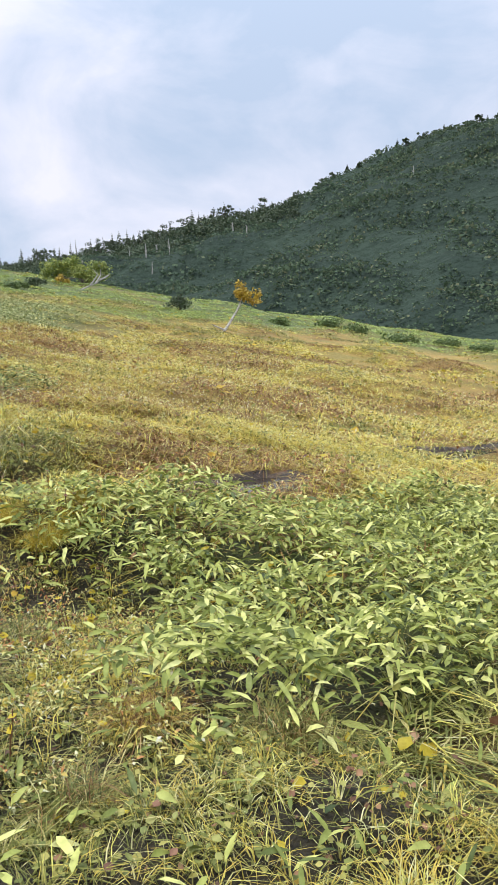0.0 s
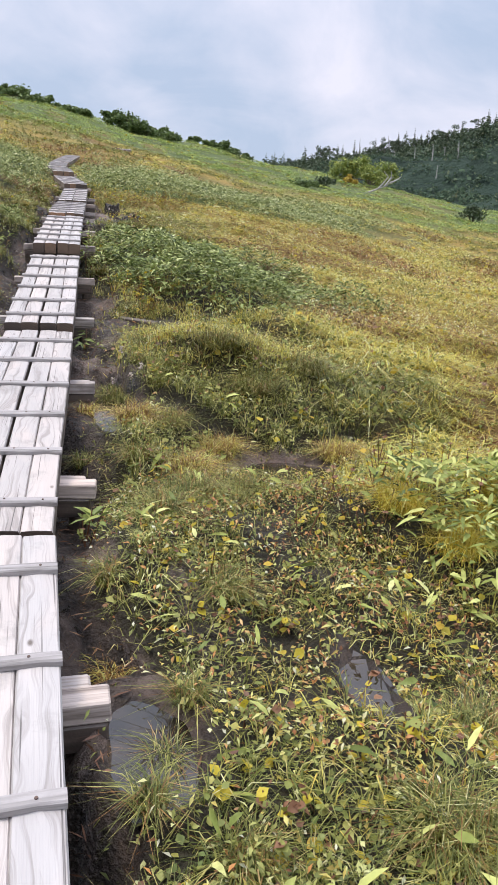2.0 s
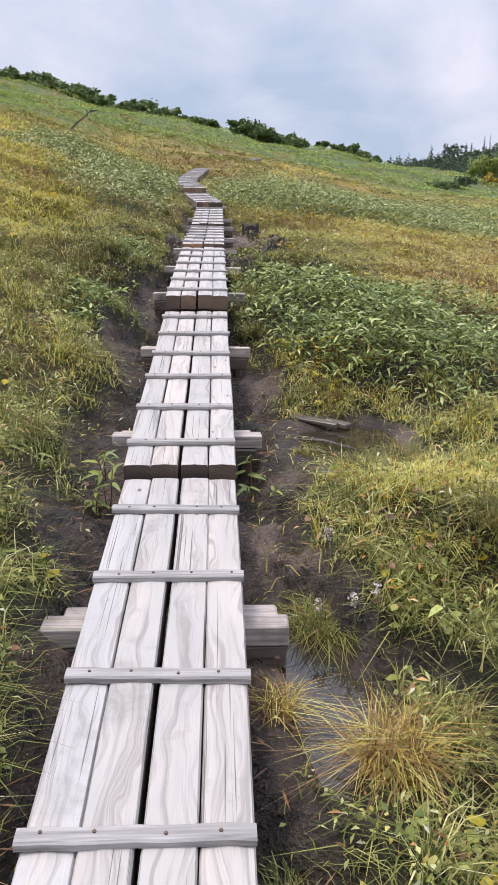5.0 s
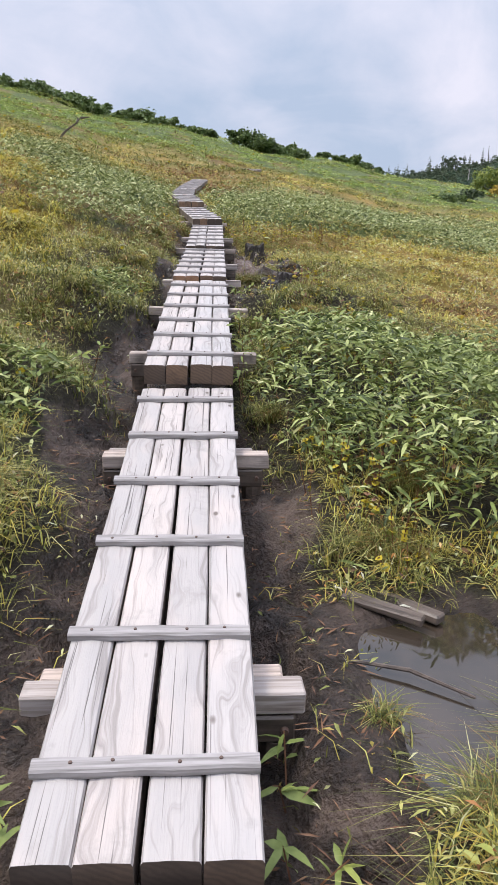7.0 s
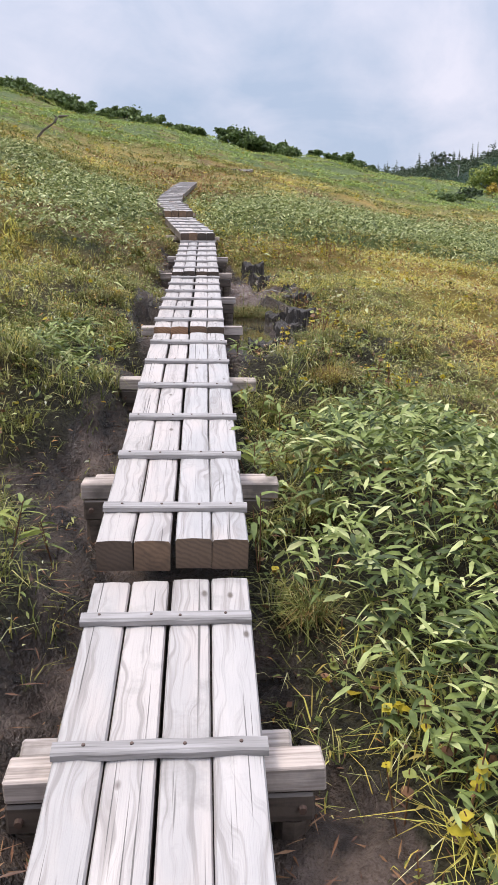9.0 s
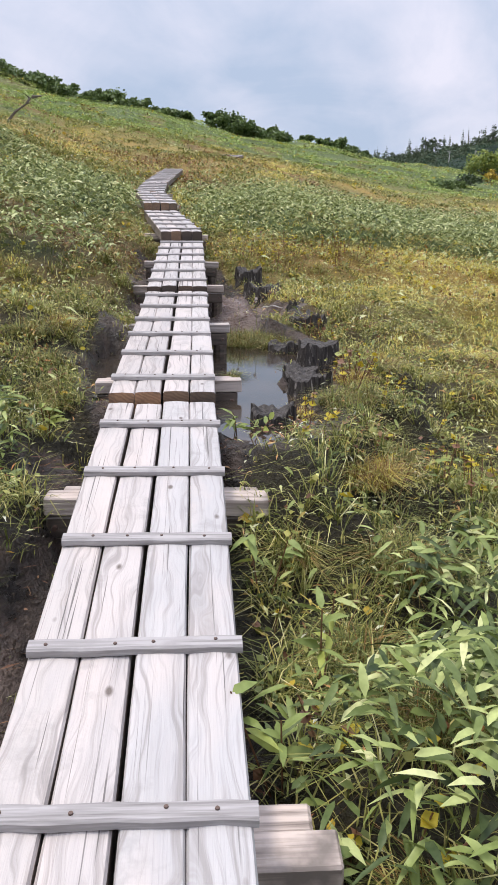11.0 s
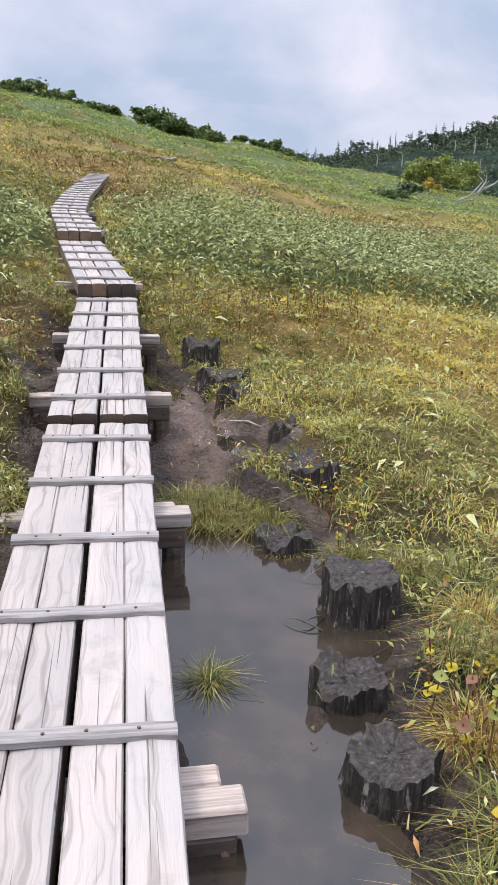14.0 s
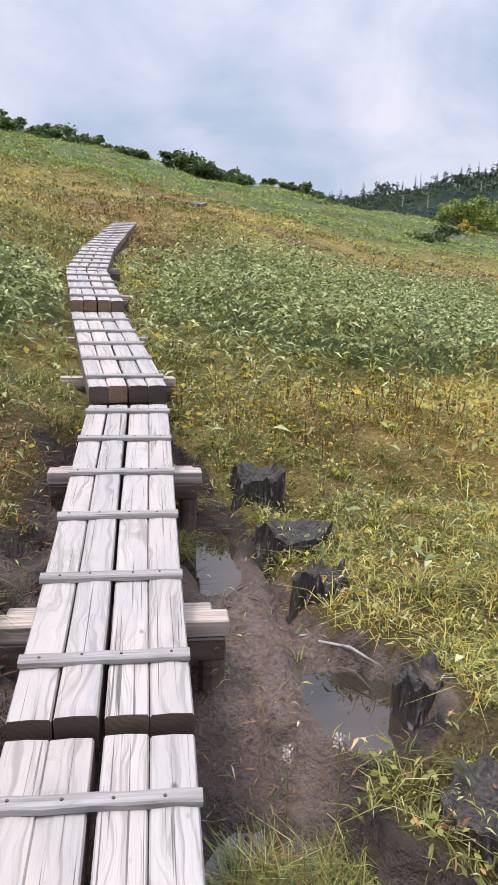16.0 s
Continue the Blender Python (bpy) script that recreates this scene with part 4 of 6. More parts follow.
def stump(x, y, base, radius, tall, seed, tilt=0.0, stretch=1.0, jag=1.0):
    """A rotten stump: fibrous ridged sides that flare to the roots, a splintered rim and a hollowed top."""
    r = random.Random(seed)
    STUMP_SPOTS.append((x, y))
    sunk = max(0.0, base - float(height(np.float64(x), np.float64(y))))
    base, tall = base - sunk, tall + sunk
    bm = bmesh.new()
    n, rows = 72, 7
    ph = [r.uniform(0, 6.28) for _ in range(6)]
    raw = [r.uniform(-0.10, 0.07) for _ in range(n)]
    ridge = [(raw[i - 2] + 2 * raw[i - 1] + raw[i]) / 4 for i in range(n)]
    rim = [r.uniform(-0.03, 0.014) + (r.uniform(0.02, 0.05) if r.random() < 0.08 else 0.0) for _ in range(n)]
    splinter = [jag * (rim[i - 2] + 2 * rim[i - 1] + rim[i]) / 4 for i in range(n)]
    rings = []
    for k in range(rows + 1):
        t = k / rows
        ring = []
        for i in range(n):
            a = 2 * math.pi * i / n
            lobe = 0.09 * math.sin(4 * a + ph[0]) + 0.05 * math.sin(7 * a + ph[1] + 0.6 * t)
            flare = 1.0 + 0.34 * (1 - t) ** 2.2 * (1 + 0.6 * math.sin(5 * a + ph[2]))
            rad = radius * flare * (1 + lobe + ridge[i] * (0.5 + 0.7 * t) + r.uniform(-0.012, 0.012))
            top = tall + 0.022 * jag * math.sin(2 * a + ph[3]) + 0.014 * jag * math.sin(5 * a + ph[4]) + splinter[i]
            ring.append(bm.verts.new((rad * math.cos(a) * stretch + tilt * t * tall, rad * math.sin(a), -0.12 + (top + 0.12) * t)))
        rings.append(ring)
    for inner, dz in ((0.86, 0.004), (0.62, -0.014), (0.38, -0.020), (0.16, -0.016)):
        ring = []
        for i in range(n):
            e = rings[rows][i].co
            j = r.uniform(-0.0035, 0.0035)
            ring.append(bm.verts.new((tilt * tall + (e.x - tilt * tall) * inner, e.y * inner, tall + (e.z - tall) * inner ** 3 + dz * jag + j * jag)))
        rings.append(ring)
    for k, (a, b) in enumerate(zip(rings, rings[1:])):
        for i in range(n):
            f = bm.faces.new((a[i], a[(i + 1) % n], b[(i + 1) % n], b[i]))
            f.material_index = 1 if k >= rows or (k >= rows - 2 and ridge[i] > 0.004 * (rows - k)) else 0
    bm.faces.new(rings[-1]).material_index = 1
    bmesh.ops.recalc_face_normals(bm, faces=bm.faces)
    ob = part("tree_stump", bm, [M_STUMP, M_STUMP_TOP], smooth=False)
    ob.matrix_world = pose(x, y, base, 0, 0, r.uniform(0, 360))
    return tagged(ob, "rotten grey-black tree stump at the edge of the pool", "stump", "stumps along the pool")


for k, s in enumerate([
    (1.07, 16.24, 1.58, 0.155, 0.165, 0.1, 0.7), (0.82, 15.70, 1.56, 0.125, 0.09, 0.0, 1.0), (0.78, 15.26, 1.56, 0.125, 0.13, 0.1, 0.8), (0.45, 14.62, 1.55, 0.115, 0.085, 0.0, 1.0),
    (1.03, 20.32, 1.86, 0.165, 0.20, 0.1, 1.4), (1.12, 19.66, 1.78, 0.185, 0.13, -0.1, 1.2), (1.09, 19.0, 1.74, 0.115, 0.17, 0.0, 1.2), (1.25, 18.12, 1.68, 0.105, 0.17, 0.2, 1.3),
    (1.24, 17.52, 1.66, 0.165, 0.14, 0.1, 1.0), (0.92, 16.92, 1.58, 0.13, 0.055, 0.0, 1.0),
]):
    stump(s[0], s[1], s[2], s[3], s[4], 40 + k, s[5], random.uniform(0.95, 1.15), s[6])


def split_log(x, y, yaw, long, seed):
    bm = box_bm(long, 0.06, 0.035, 0.008, jitter=0.006)
    z = float(height(np.float64(x), np.float64(y)))
    ob = part("broken_board", bm, M_WET)
    ob.matrix_world = pose(x, y, max(z, 0.67) + 0.012, random.uniform(-5, 5), 2, yaw)
    tagged(ob, "dark broken board lying in wet mud", "board", "broken boards in the mud")


split_log(0.40, 9.28, -38, 0.34, 1)
split_log(0.52, 9.32, -48, 0.30, 2)


def stick(pts, radii, mat, name, label, category):
    bm = bmesh.new()
    prev = None
    for p, r in zip(pts, radii):
        ring = [bm.verts.new(Vector(p) + Vector((0.3 * r * math.sin(k * 1.047), r * math.cos(k * 1.047), r * math.sin(k * 1.047)))) for k in range(6)]
        if prev:
            for k in range(6):
                bm.faces.new((prev[k], prev[(k + 1) % 6], ring[(k + 1) % 6], ring[k]))
        else:
            bm.faces.new(ring[::-1])
        prev = ring
    bm.faces.new(prev)
    bmesh.ops.recalc_face_normals(bm, faces=bm.faces)
    return tagged(part(name, bm, mat), label, category, "dead roots in the mud")


for k, (x, y, a, l) in enumerate(((0.98, 18.62, -0.9, 0.30), (1.02, 18.50, -1.15, 0.22), (0.93, 18.75, -0.5, 0.18), (0.66, 19.1, 0.4, 0.16), (0.55, 18.5, 2.0, 0.2))):
    zz = float(height(np.float64(x), np.float64(y))) + 0.02
    ux, uy = math.cos(a) * l, math.sin(a) * l
    stick([(x, y, zz), (x + ux * 0.5 + 0.01, y + uy * 0.5, zz + 0.025), (x + ux, y + uy, max(zz, 1.71) + 0.005)], [0.004, 0.0065, 0.003], M_BARK if k % 2 else M_DEADWOOD, "dead_root", "thin weathered dead root lying across wet mud", "root")
stick([(0.2, 8.95, 0.69), (0.38, 8.86, 0.70), (0.55, 8.7, 0.69)], [0.006, 0.008, 0.005], M_WET, "dead_root", "thin dark stick lying in the mud", "root")


def floating_leaves():
    rng = np.random.default_rng(19)
    n = 150
    x, y = rng.normal(0.66, 0.20, n), rng.normal(14.28, 0.16, n)
    k = x > 0.22
    x, y = x[k], y[k]
    n = len(x)
    pos = np.stack([x, y, np.maximum(height(x, y), 1.57) + rng.uniform(0.004, 0.035, n)], -1)
    stuff_np("floating_leaves", [round_leaves(pos, rng.uniform(0.016, 0.036, n), rng)], M_HERB_BROWN, "brown dead leaves afloat at the edge of the pool", "leaves")


floating_leaves()
for k, (x, y, a, l) in enumerate(((0.46, 14.30, 0.5, 0.34), (0.62, 14.22, 1.2, 0.26), (0.55, 14.42, -0.3, 0.30), (0.86, 16.10, 2.5, 0.16), (0.90, 16.20, 3.6, 0.12))):
    ux, uy = math.cos(a) * l, math.sin(a) * l
    stick([(x, y, 1.575), (x + ux * 0.35, y + uy * 0.3, 1.592), (x + ux * 0.7, y + uy * 0.75, 1.597), (x + ux, y + uy, 1.585)], [0.003, 0.004, 0.003, 0.002], M_WET, "dead_root", "thin dark dead twig reaching over the pool", "root")


# ---------------------------------------------------------------- meadow
def meadow():
    rng = np.random.default_rng(5)
    green, yellow, straw = [], [], []
    herb_g, herb_y, herb_b, slope, bamboo, mound_bamboo, far_bamboo = [], [], [], [], [], [], []

    def sow(x0, x1, y0, y1, per, tall, wide, keep, herbs=0.0, herb_size=0.030):
        each = 26 if wide < 0.008 else 14
        cx, cy = scatter(x0, x1, y0, y1, per / each, rng)
        k = keep(cx, cy) & wedge(cx, cy)
        cx, cy = np.repeat(cx[k], each), np.repeat(cy[k], each)
        ang, rad = rng.uniform(0, 2 * math.pi, len(cx)), np.abs(rng.normal(0, 1, len(cx))) * 0.045 * max(1.0, wide / 0.008)
        x, y = cx + rad * np.cos(ang), cy + rad * np.sin(ang)
        turn = ang + rng.normal(0, 0.7, len(cx))
        kind_dice = np.repeat(rng.random(len(cx) // each), each)
        b, s, ru, lu = bare(x, y), sasa(x, y), russet(x, y), lush(x, y)
        tuft = 0.55 + 0.45 * W_SMALL(x * 1.7, y * 1.7) + 0.25 * W_TINY(x, y)
        k = (rng.random(len(x)) > b) & (rng.random(len(x)) > s * 0.72) & (rng.random(len(x)) > 0.15 * herb_drift(x, y)) & (rng.random(len(x)) < tuft + 0.45)
        x, y, s, ru, lu, tuft, turn, kind_dice, b = x[k], y[k], s[k], ru[k], lu[k], tuft[k], turn[k], kind_dice[k], b[k]
        n = len(x)
        tone = 0.5 + 0.34 * W_TONE(x, y) + 0.22 * W_MID(x + 3, y) * 0.8 + rng.normal(0, 0.09, n) + (kind_dice - 0.5) * 0.5 + 0.80 * golden(x, y) * np.clip((y - 1.5) / 3, 0, 1) - 0.40
        h = tall * rng.uniform(0.5, 1.15, n) * (0.75 + 0.45 * np.clip(tuft, 0, 1.2))
        h = h * (1 - 0.6 * b)
        w = wide * rng.uniform(0.6, 1.25, n)
        lean = np.abs(rng.normal(0.85 if wide < 0.008 else 1.25, 0.42, n)) + 0.08
        which = np.where(rng.random(n) < lu * (1 - np.minimum(ru, 1)), 3, np.where(rng.random(n) < ru, 2, np.where(tone < 0.48, 0, np.where(tone < 1.02, 1, 2))))
        pos = on_ground(x, y)
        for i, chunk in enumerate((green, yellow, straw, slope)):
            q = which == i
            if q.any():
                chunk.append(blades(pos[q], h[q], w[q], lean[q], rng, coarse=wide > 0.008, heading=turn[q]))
        if herbs:
            m = int(n * herbs)
            j = rng.integers(0, n, m)
            j = j[rng.random(m) > b[j] * 1.3]
            m = len(j)
            p = pos[j] + np.stack([rng.normal(0, 0.03, m), rng.normal(0, 0.03, m), rng.uniform(0.02, tall * 0.62, m)], -1)
            size = herb_size * rng.uniform(0.6, 1.4, m)
            patch = W_MID(p[:, 0] * 1.2 + 11, p[:, 1] * 1.2)
            dice = rng.random(m)
            near_y = (np.exp(-((p[:, 0] - 1.0) / 1.2) ** 2 - ((p[:, 1] - 4.6) / 1.4) ** 2) + 1.2 * np.exp(-((p[:, 0] - 1.8) / 1.3) ** 2 - ((p[:, 1] - 21.2) / 1.5) ** 2) + 0.6 * np.exp(-((p[:, 0] - 1.1) / 0.5) ** 2 - ((p[:, 1] - 15.2) / 1.2) ** 2))
            kind = np.where(dice < (0.035 if wide < 0.008 else 0.07) + 0.15 * near_y, 1, np.where(dice < 0.12 + (0.32 if wide < 0.008 else 0.12) * np.clip(patch, 0, 1) + 0.18 * near_y + 0.7 * ru[j], 2, 0))
            for i, chunk in enumerate((herb_g, herb_y, herb_b)):
                q = kind == i
                if q.any():
                    chunk.append(round_leaves(p[q], size[q] * (1.7 if i == 1 else 1.1), rng) if i == 1 or (wide < 0.008 and y1 < 9) else flakes(p[q], size[q] * 1.1, rng, 0.5))

    off = lambda x, y: np.abs(x - deck_x(y))
    # beside the boards
    sow(-2.6, 2.2, 1.0, 5.4, 3300, 0.10, 0.0046, lambda x, y: off(x, y) < 2.6, 0.30, 0.024)
    sow(-2.6, 2.2, 5.4, 8.0, 3300, 0.15, 0.0048, lambda x, y: off(x, y) < 2.6, 0.2)
    sow(-2.2, 2.4, 8.0, 14.5, 2100, 0.15, 0.0052, lambda x, y: off(x, y) < 2.2, 0.2)
    sow(-2.2, 2.4, 14.5, 22.0, 1900, 0.12, 0.0055, lambda x, y: off(x, y) < 2.2, 0.35, 0.026)
    # the meadow on both sides
    sow(2.0, 7.5, 0.8, 10.0, 1250, 0.21, 0.009, lambda x, y: off(x, y) > 2.55, 0.22, 0.05)
    sow(1.9, 7.0, 8.0, 22.0, 900, 0.125, 0.0088, lambda x, y: off(x, y) > 2.15, 0.15, 0.042)
    sow(-7.0, -2.0, 6.0, 24.0, 700, 0.20, 0.013, lambda x, y: off(x, y) > 1.9, 0.15, 0.055)
    sow(-4.0, 9.0, 22.0, 34.0, 560, 0.18, 0.013, lambda x, y: x > -20, 0.2, 0.052)
    sow(7.0, 18.0, 2.0, 26.0, 210, 0.22, 0.020, lambda x, y: x > 0, 0.2, 0.075)
    # behind the start
    sow(-6.0, 6.0, -6.0, 1.0, 330, 0.17, 0.014, lambda x, y: x > -20, 0.15, 0.05)
    # the far slope, in coarser tufts
    sow(-22.0, 30.0, 34.0, 54.0, 75, 0.20, 0.035, lambda x, y: x > -90, 0.15, 0.075)
    sow(9.0, 36.0, 24.0, 36.0, 90, 0.20, 0.035, lambda x, y: x > 0, 0.35, 0.075)
    sow(17.0, 64.0, 2.0, 28.0, 42, 0.22, 0.05, lambda x, y: np.hypot(x, y) < 90, 0.35, 0.10)
    sow(-34.0, 64.0, 30.0, 90.0, 23, 0.24, 0.06, lambda x, y: (np.hypot(x, y) > 52) & (np.hypot(x, y) < 92), 0.3, 0.11)
    sow(-24.0, -4.0, 14.0, 36.0, 90, 0.26, 0.035, lambda x, y: x < 0, 0.3, 0.07)

    olive, gold, rust = [], [], []

    def carpet(x0, x1, y0, y1, per, long, wide, tall, keep):
        """Low small-leaved plants that close the gaps between the sedge."""
        x, y = scatter(x0, x1, y0, y1, per, rng)
        k = keep(x, y) & wedge(x, y)
        x, y = x[k], y[k]
        clump = 0.62 + 0.5 * W_TINY(x * 0.8, y * 0.8) + 0.3 * W_SMALL(x * 1.9, y * 1.9)
        k = (rng.random(len(x)) > bare(x, y)) & (rng.random(len(x)) > sasa(x, y) * 0.8) & (rng.random(len(x)) < clump)
        x, y, clump = x[k], y[k], clump[k]
        n = len(x)
        gold_part, herbs = golden(x, y), herb_drift(x, y)
        warm = 0.20 + 0.5 * gold_part + 0.22 * W_TONE(x, y) + 0.16 * W_MID(x + 3, y) + 0.22 * herbs
        red = 0.07 - 0.03 * gold_part + 0.42 * herbs + 0.55 * russet(x, y) + 0.14 * np.clip(W_MID(x * 1.2 + 11, y * 1.2), 0, 1)
        dice, dice2 = rng.random(n), rng.random(n)
        which = np.where(dice < red, 2, np.where(dice2 < warm, 1, 0))
        lift = tall * rng.random(n) ** 0.7 * (0.5 + 0.6 * np.clip(clump, 0, 1.2))
        pos = on_ground(x, y) + np.stack([np.zeros(n), np.zeros(n), lift], -1)
        for i, chunk in enumerate((olive, gold, rust)):
            q = which == i
            m = int(q.sum())
            if m:
                chunk.append(leaves(pos[q], long * rng.uniform(0.5, 1.25, m), wide * rng.uniform(0.6, 1.3, m), rng, (-0.3, 1.25), 0.3, 0.25))

    carpet(-0.4, 2.6, 2.2, 6.2, 3900, 0.034, 0.012, 0.09, lambda x, y: off(x, y) > 0.3)
    carpet(-2.6, 2.8, 6.2, 10.0, 1900, 0.050, 0.010, 0.13, lambda x, y: off(x, y) > 0.3)
    carpet(-3.2, 3.4, 10.0, 22.0, 1300, 0.050, 0.011, 0.12, lambda x, y: off(x, y) > 0.3)
    carpet(2.4, 8.0, 4.6, 12.0, 700, 0.065, 0.017, 0.15, lambda x, y: x > 2.5)
    carpet(3.2, 10.0, 12.0, 24.0, 420, 0.075, 0.020, 0.15, lambda x, y: x > 0)
    carpet(-8.0, -3.0, 10.0, 26.0, 420, 0.075, 0.020, 0.15, lambda x, y: x < 0)
    carpet(8.0, 22.0, 4.0, 24.0, 150, 0.105, 0.032, 0.17, lambda x, y: x > 0)
    carpet(-5.0, 16.0, 22.0, 38.0, 190, 0.10, 0.028, 0.15, lambda x, y: x > -20)
    stuff_np("low_olive_plants", olive, M_LOW_OLIVE, "low olive-green small-leaved plants carpeting the meadow", "herbs")
    stuff_np("low_golden_plants", gold, M_LOW_GOLD, "low golden autumn plants carpeting the meadow", "herbs")
    stuff_np("low_rusty_plants", rust, M_LOW_RUST, "low rust-brown withered plants in the meadow", "herbs")

    def plant_bamboo(x0, x1, y0, y1, per, long, wide, tall, floor_keep=0.0):
        x, y = scatter(x0, x1, y0, y1, per, rng)
        s = np.maximum(sasa(x, y), floor_keep) * (1 - np.minimum(russet(x, y), 1))
        k = (rng.random(len(x)) < s) & (bare(x, y) < 0.45 * rng.random(len(x))) & wedge(x, y)
        x, y, s = x[k], y[k], s[k]
        n = len(x)
        lift = tall * (0.25 + 0.75 * rng.random(n) ** 0.55) * (0.45 + 0.55 * s) * (1 + 0.22 * W_SMALL(x, y))
        lift = lift * np.where((x < -0.7) & (y < 16), 0.5, 1.0)
        pos = on_ground(x, y) + np.stack([np.zeros(n), np.zeros(n), lift], -1)
        (bamboo if y0 < 8 else mound_bamboo if y0 < 16 else far_bamboo).append(leaves(pos, long * rng.uniform(0.55, 1.2, n), wide * rng.uniform(0.7, 1.25, n), rng, (-0.3, 0.9), 0.28, 0.30, fine=y1 < 17))

    plant_bamboo(-3.2, 5.8, 1.0, 8.0, 1000, 0.115, 0.025, 0.24, 0.05)
    plant_bamboo(-2.6, 4.0, 8.0, 16.0, 1450, 0.105, 0.021, 0.28, 0.02)
    plant_bamboo(-4.5, 9.0, 16.0, 30.0, 520, 0.13, 0.034, 0.30, 0.02)
    plant_bamboo(-8.0, 18.0, 30.0, 40.0, 130, 0.17, 0.04, 0.30, 0.03)
    plant_bamboo(-20.0, 40.0, 36.0, 78.0, 26, 0.20, 0.055, 0.3, 0.12)

    # straw and twigs trodden into the mud
    x, y = scatter(-2.0, 1.8, 1.0, 21.0, 420, rng)
    k = (rng.random(len(x)) < trench(x, y)) & (np.abs(x - deck_x(y)) > 0.2)
    for p in POOLS:
        k &= pool_reach(x, y, p) > 1.05
    x, y = x[k], y[k]
    n = len(x)
    litter = [leaves(on_ground(x, y) + [0, 0, 0.016], rng.uniform(0.02, 0.10, n), rng.uniform(0.003, 0.010, n), rng, (-0.05, 0.14), 0.3, 0.05)]
    stuff_np("mud_litter", litter, M_HERB_BROWN, "dead straw, twigs and leaf litter trodden into the mud", "litter")
    stuff_np("sedge_grass", green, M_SEDGE_GREEN, "green bog sedge growing over the meadow", "grass")
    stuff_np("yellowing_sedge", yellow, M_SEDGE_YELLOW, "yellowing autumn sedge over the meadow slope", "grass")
    stuff_np("russet_sedge", straw, M_SEDGE_STRAW, "russet and straw-coloured sedge in drifts", "grass")
    stuff_np("slope_grass", slope, M_SLOPE_GREEN, "bright green grass on the upper slope", "grass")
    stuff_np("meadow_herbs", herb_g, M_HERB_GREEN, "low green leafy herbs among the sedge", "herbs")
    stuff_np("yellow_herbs", herb_y, M_HERB_YELLOW, "bright yellow autumn leaves low in the meadow", "herbs")
    stuff_np("withered_herbs", herb_b, M_HERB_BROWN, "withered red-brown leaves low in the meadow", "herbs")
    stuff_np("dwarf_bamboo", bamboo, M_SASA, "broad-leaved dwarf bamboo in dense low thickets", "bamboo grass")
    stuff_np("mound_bamboo", mound_bamboo, M_SASA_DIM, "green dwarf bamboo thicket on a mound by the boards, darkened as less sunlit", "bamboo grass")
    stuff_np("upland_bamboo", far_bamboo, M_SASA_UP, "grey-green dwarf bamboo in low thickets up the slope", "bamboo grass")


meadow()


# ---------------------------------------------------------------- tussocks and single plants
def tussock(x, y, radius, tall, count, mats, label, seed, lean=0.95):
    count = int(count * 2.0)
    rng = np.random.default_rng(seed)
    a, d = rng.uniform(0, 6.283, count), radius * np.sqrt(rng.random(count)) * 0.45
    px, py = d * np.cos(a), d * np.sin(a)
    base = float(height(np.float64(x), np.float64(y)))
    for p in POOLS:
        if pool_reach(np.float64(x), np.float64(y), p) < 1:
            base = max(base, p[4] - 0.02)
    pos = np.stack([px, py, np.full(count, -0.02)], -1)
    v, f = blades(pos, 0.8 * tall * rng.uniform(0.4, 1.15, count), 0.0036 * rng.uniform(0.6, 1.3, count), np.abs(rng.normal(lean, 0.4, count)), rng, 0.35)
    root = thing("sedge_tussock", pose(x, y, base), label, "tussock", "sedge tussocks beside the boards")
    pick = rng.random(count) < (0.82 if mats[0] is M_TUSSOCK else 0.62)
    for name, m, q in (("fresh_tuft", mats[0], pick), ("dry_tuft", mats[1], ~pick)):
        fq = f.reshape(count, 3, 3)[q].reshape(-1, 3)
        used, inv = np.unique(fq, return_inverse=True)
        o = new(name, mesh_np(name, v[used], inv.reshape(-1, 3), m))
        o.parent = root
    return root


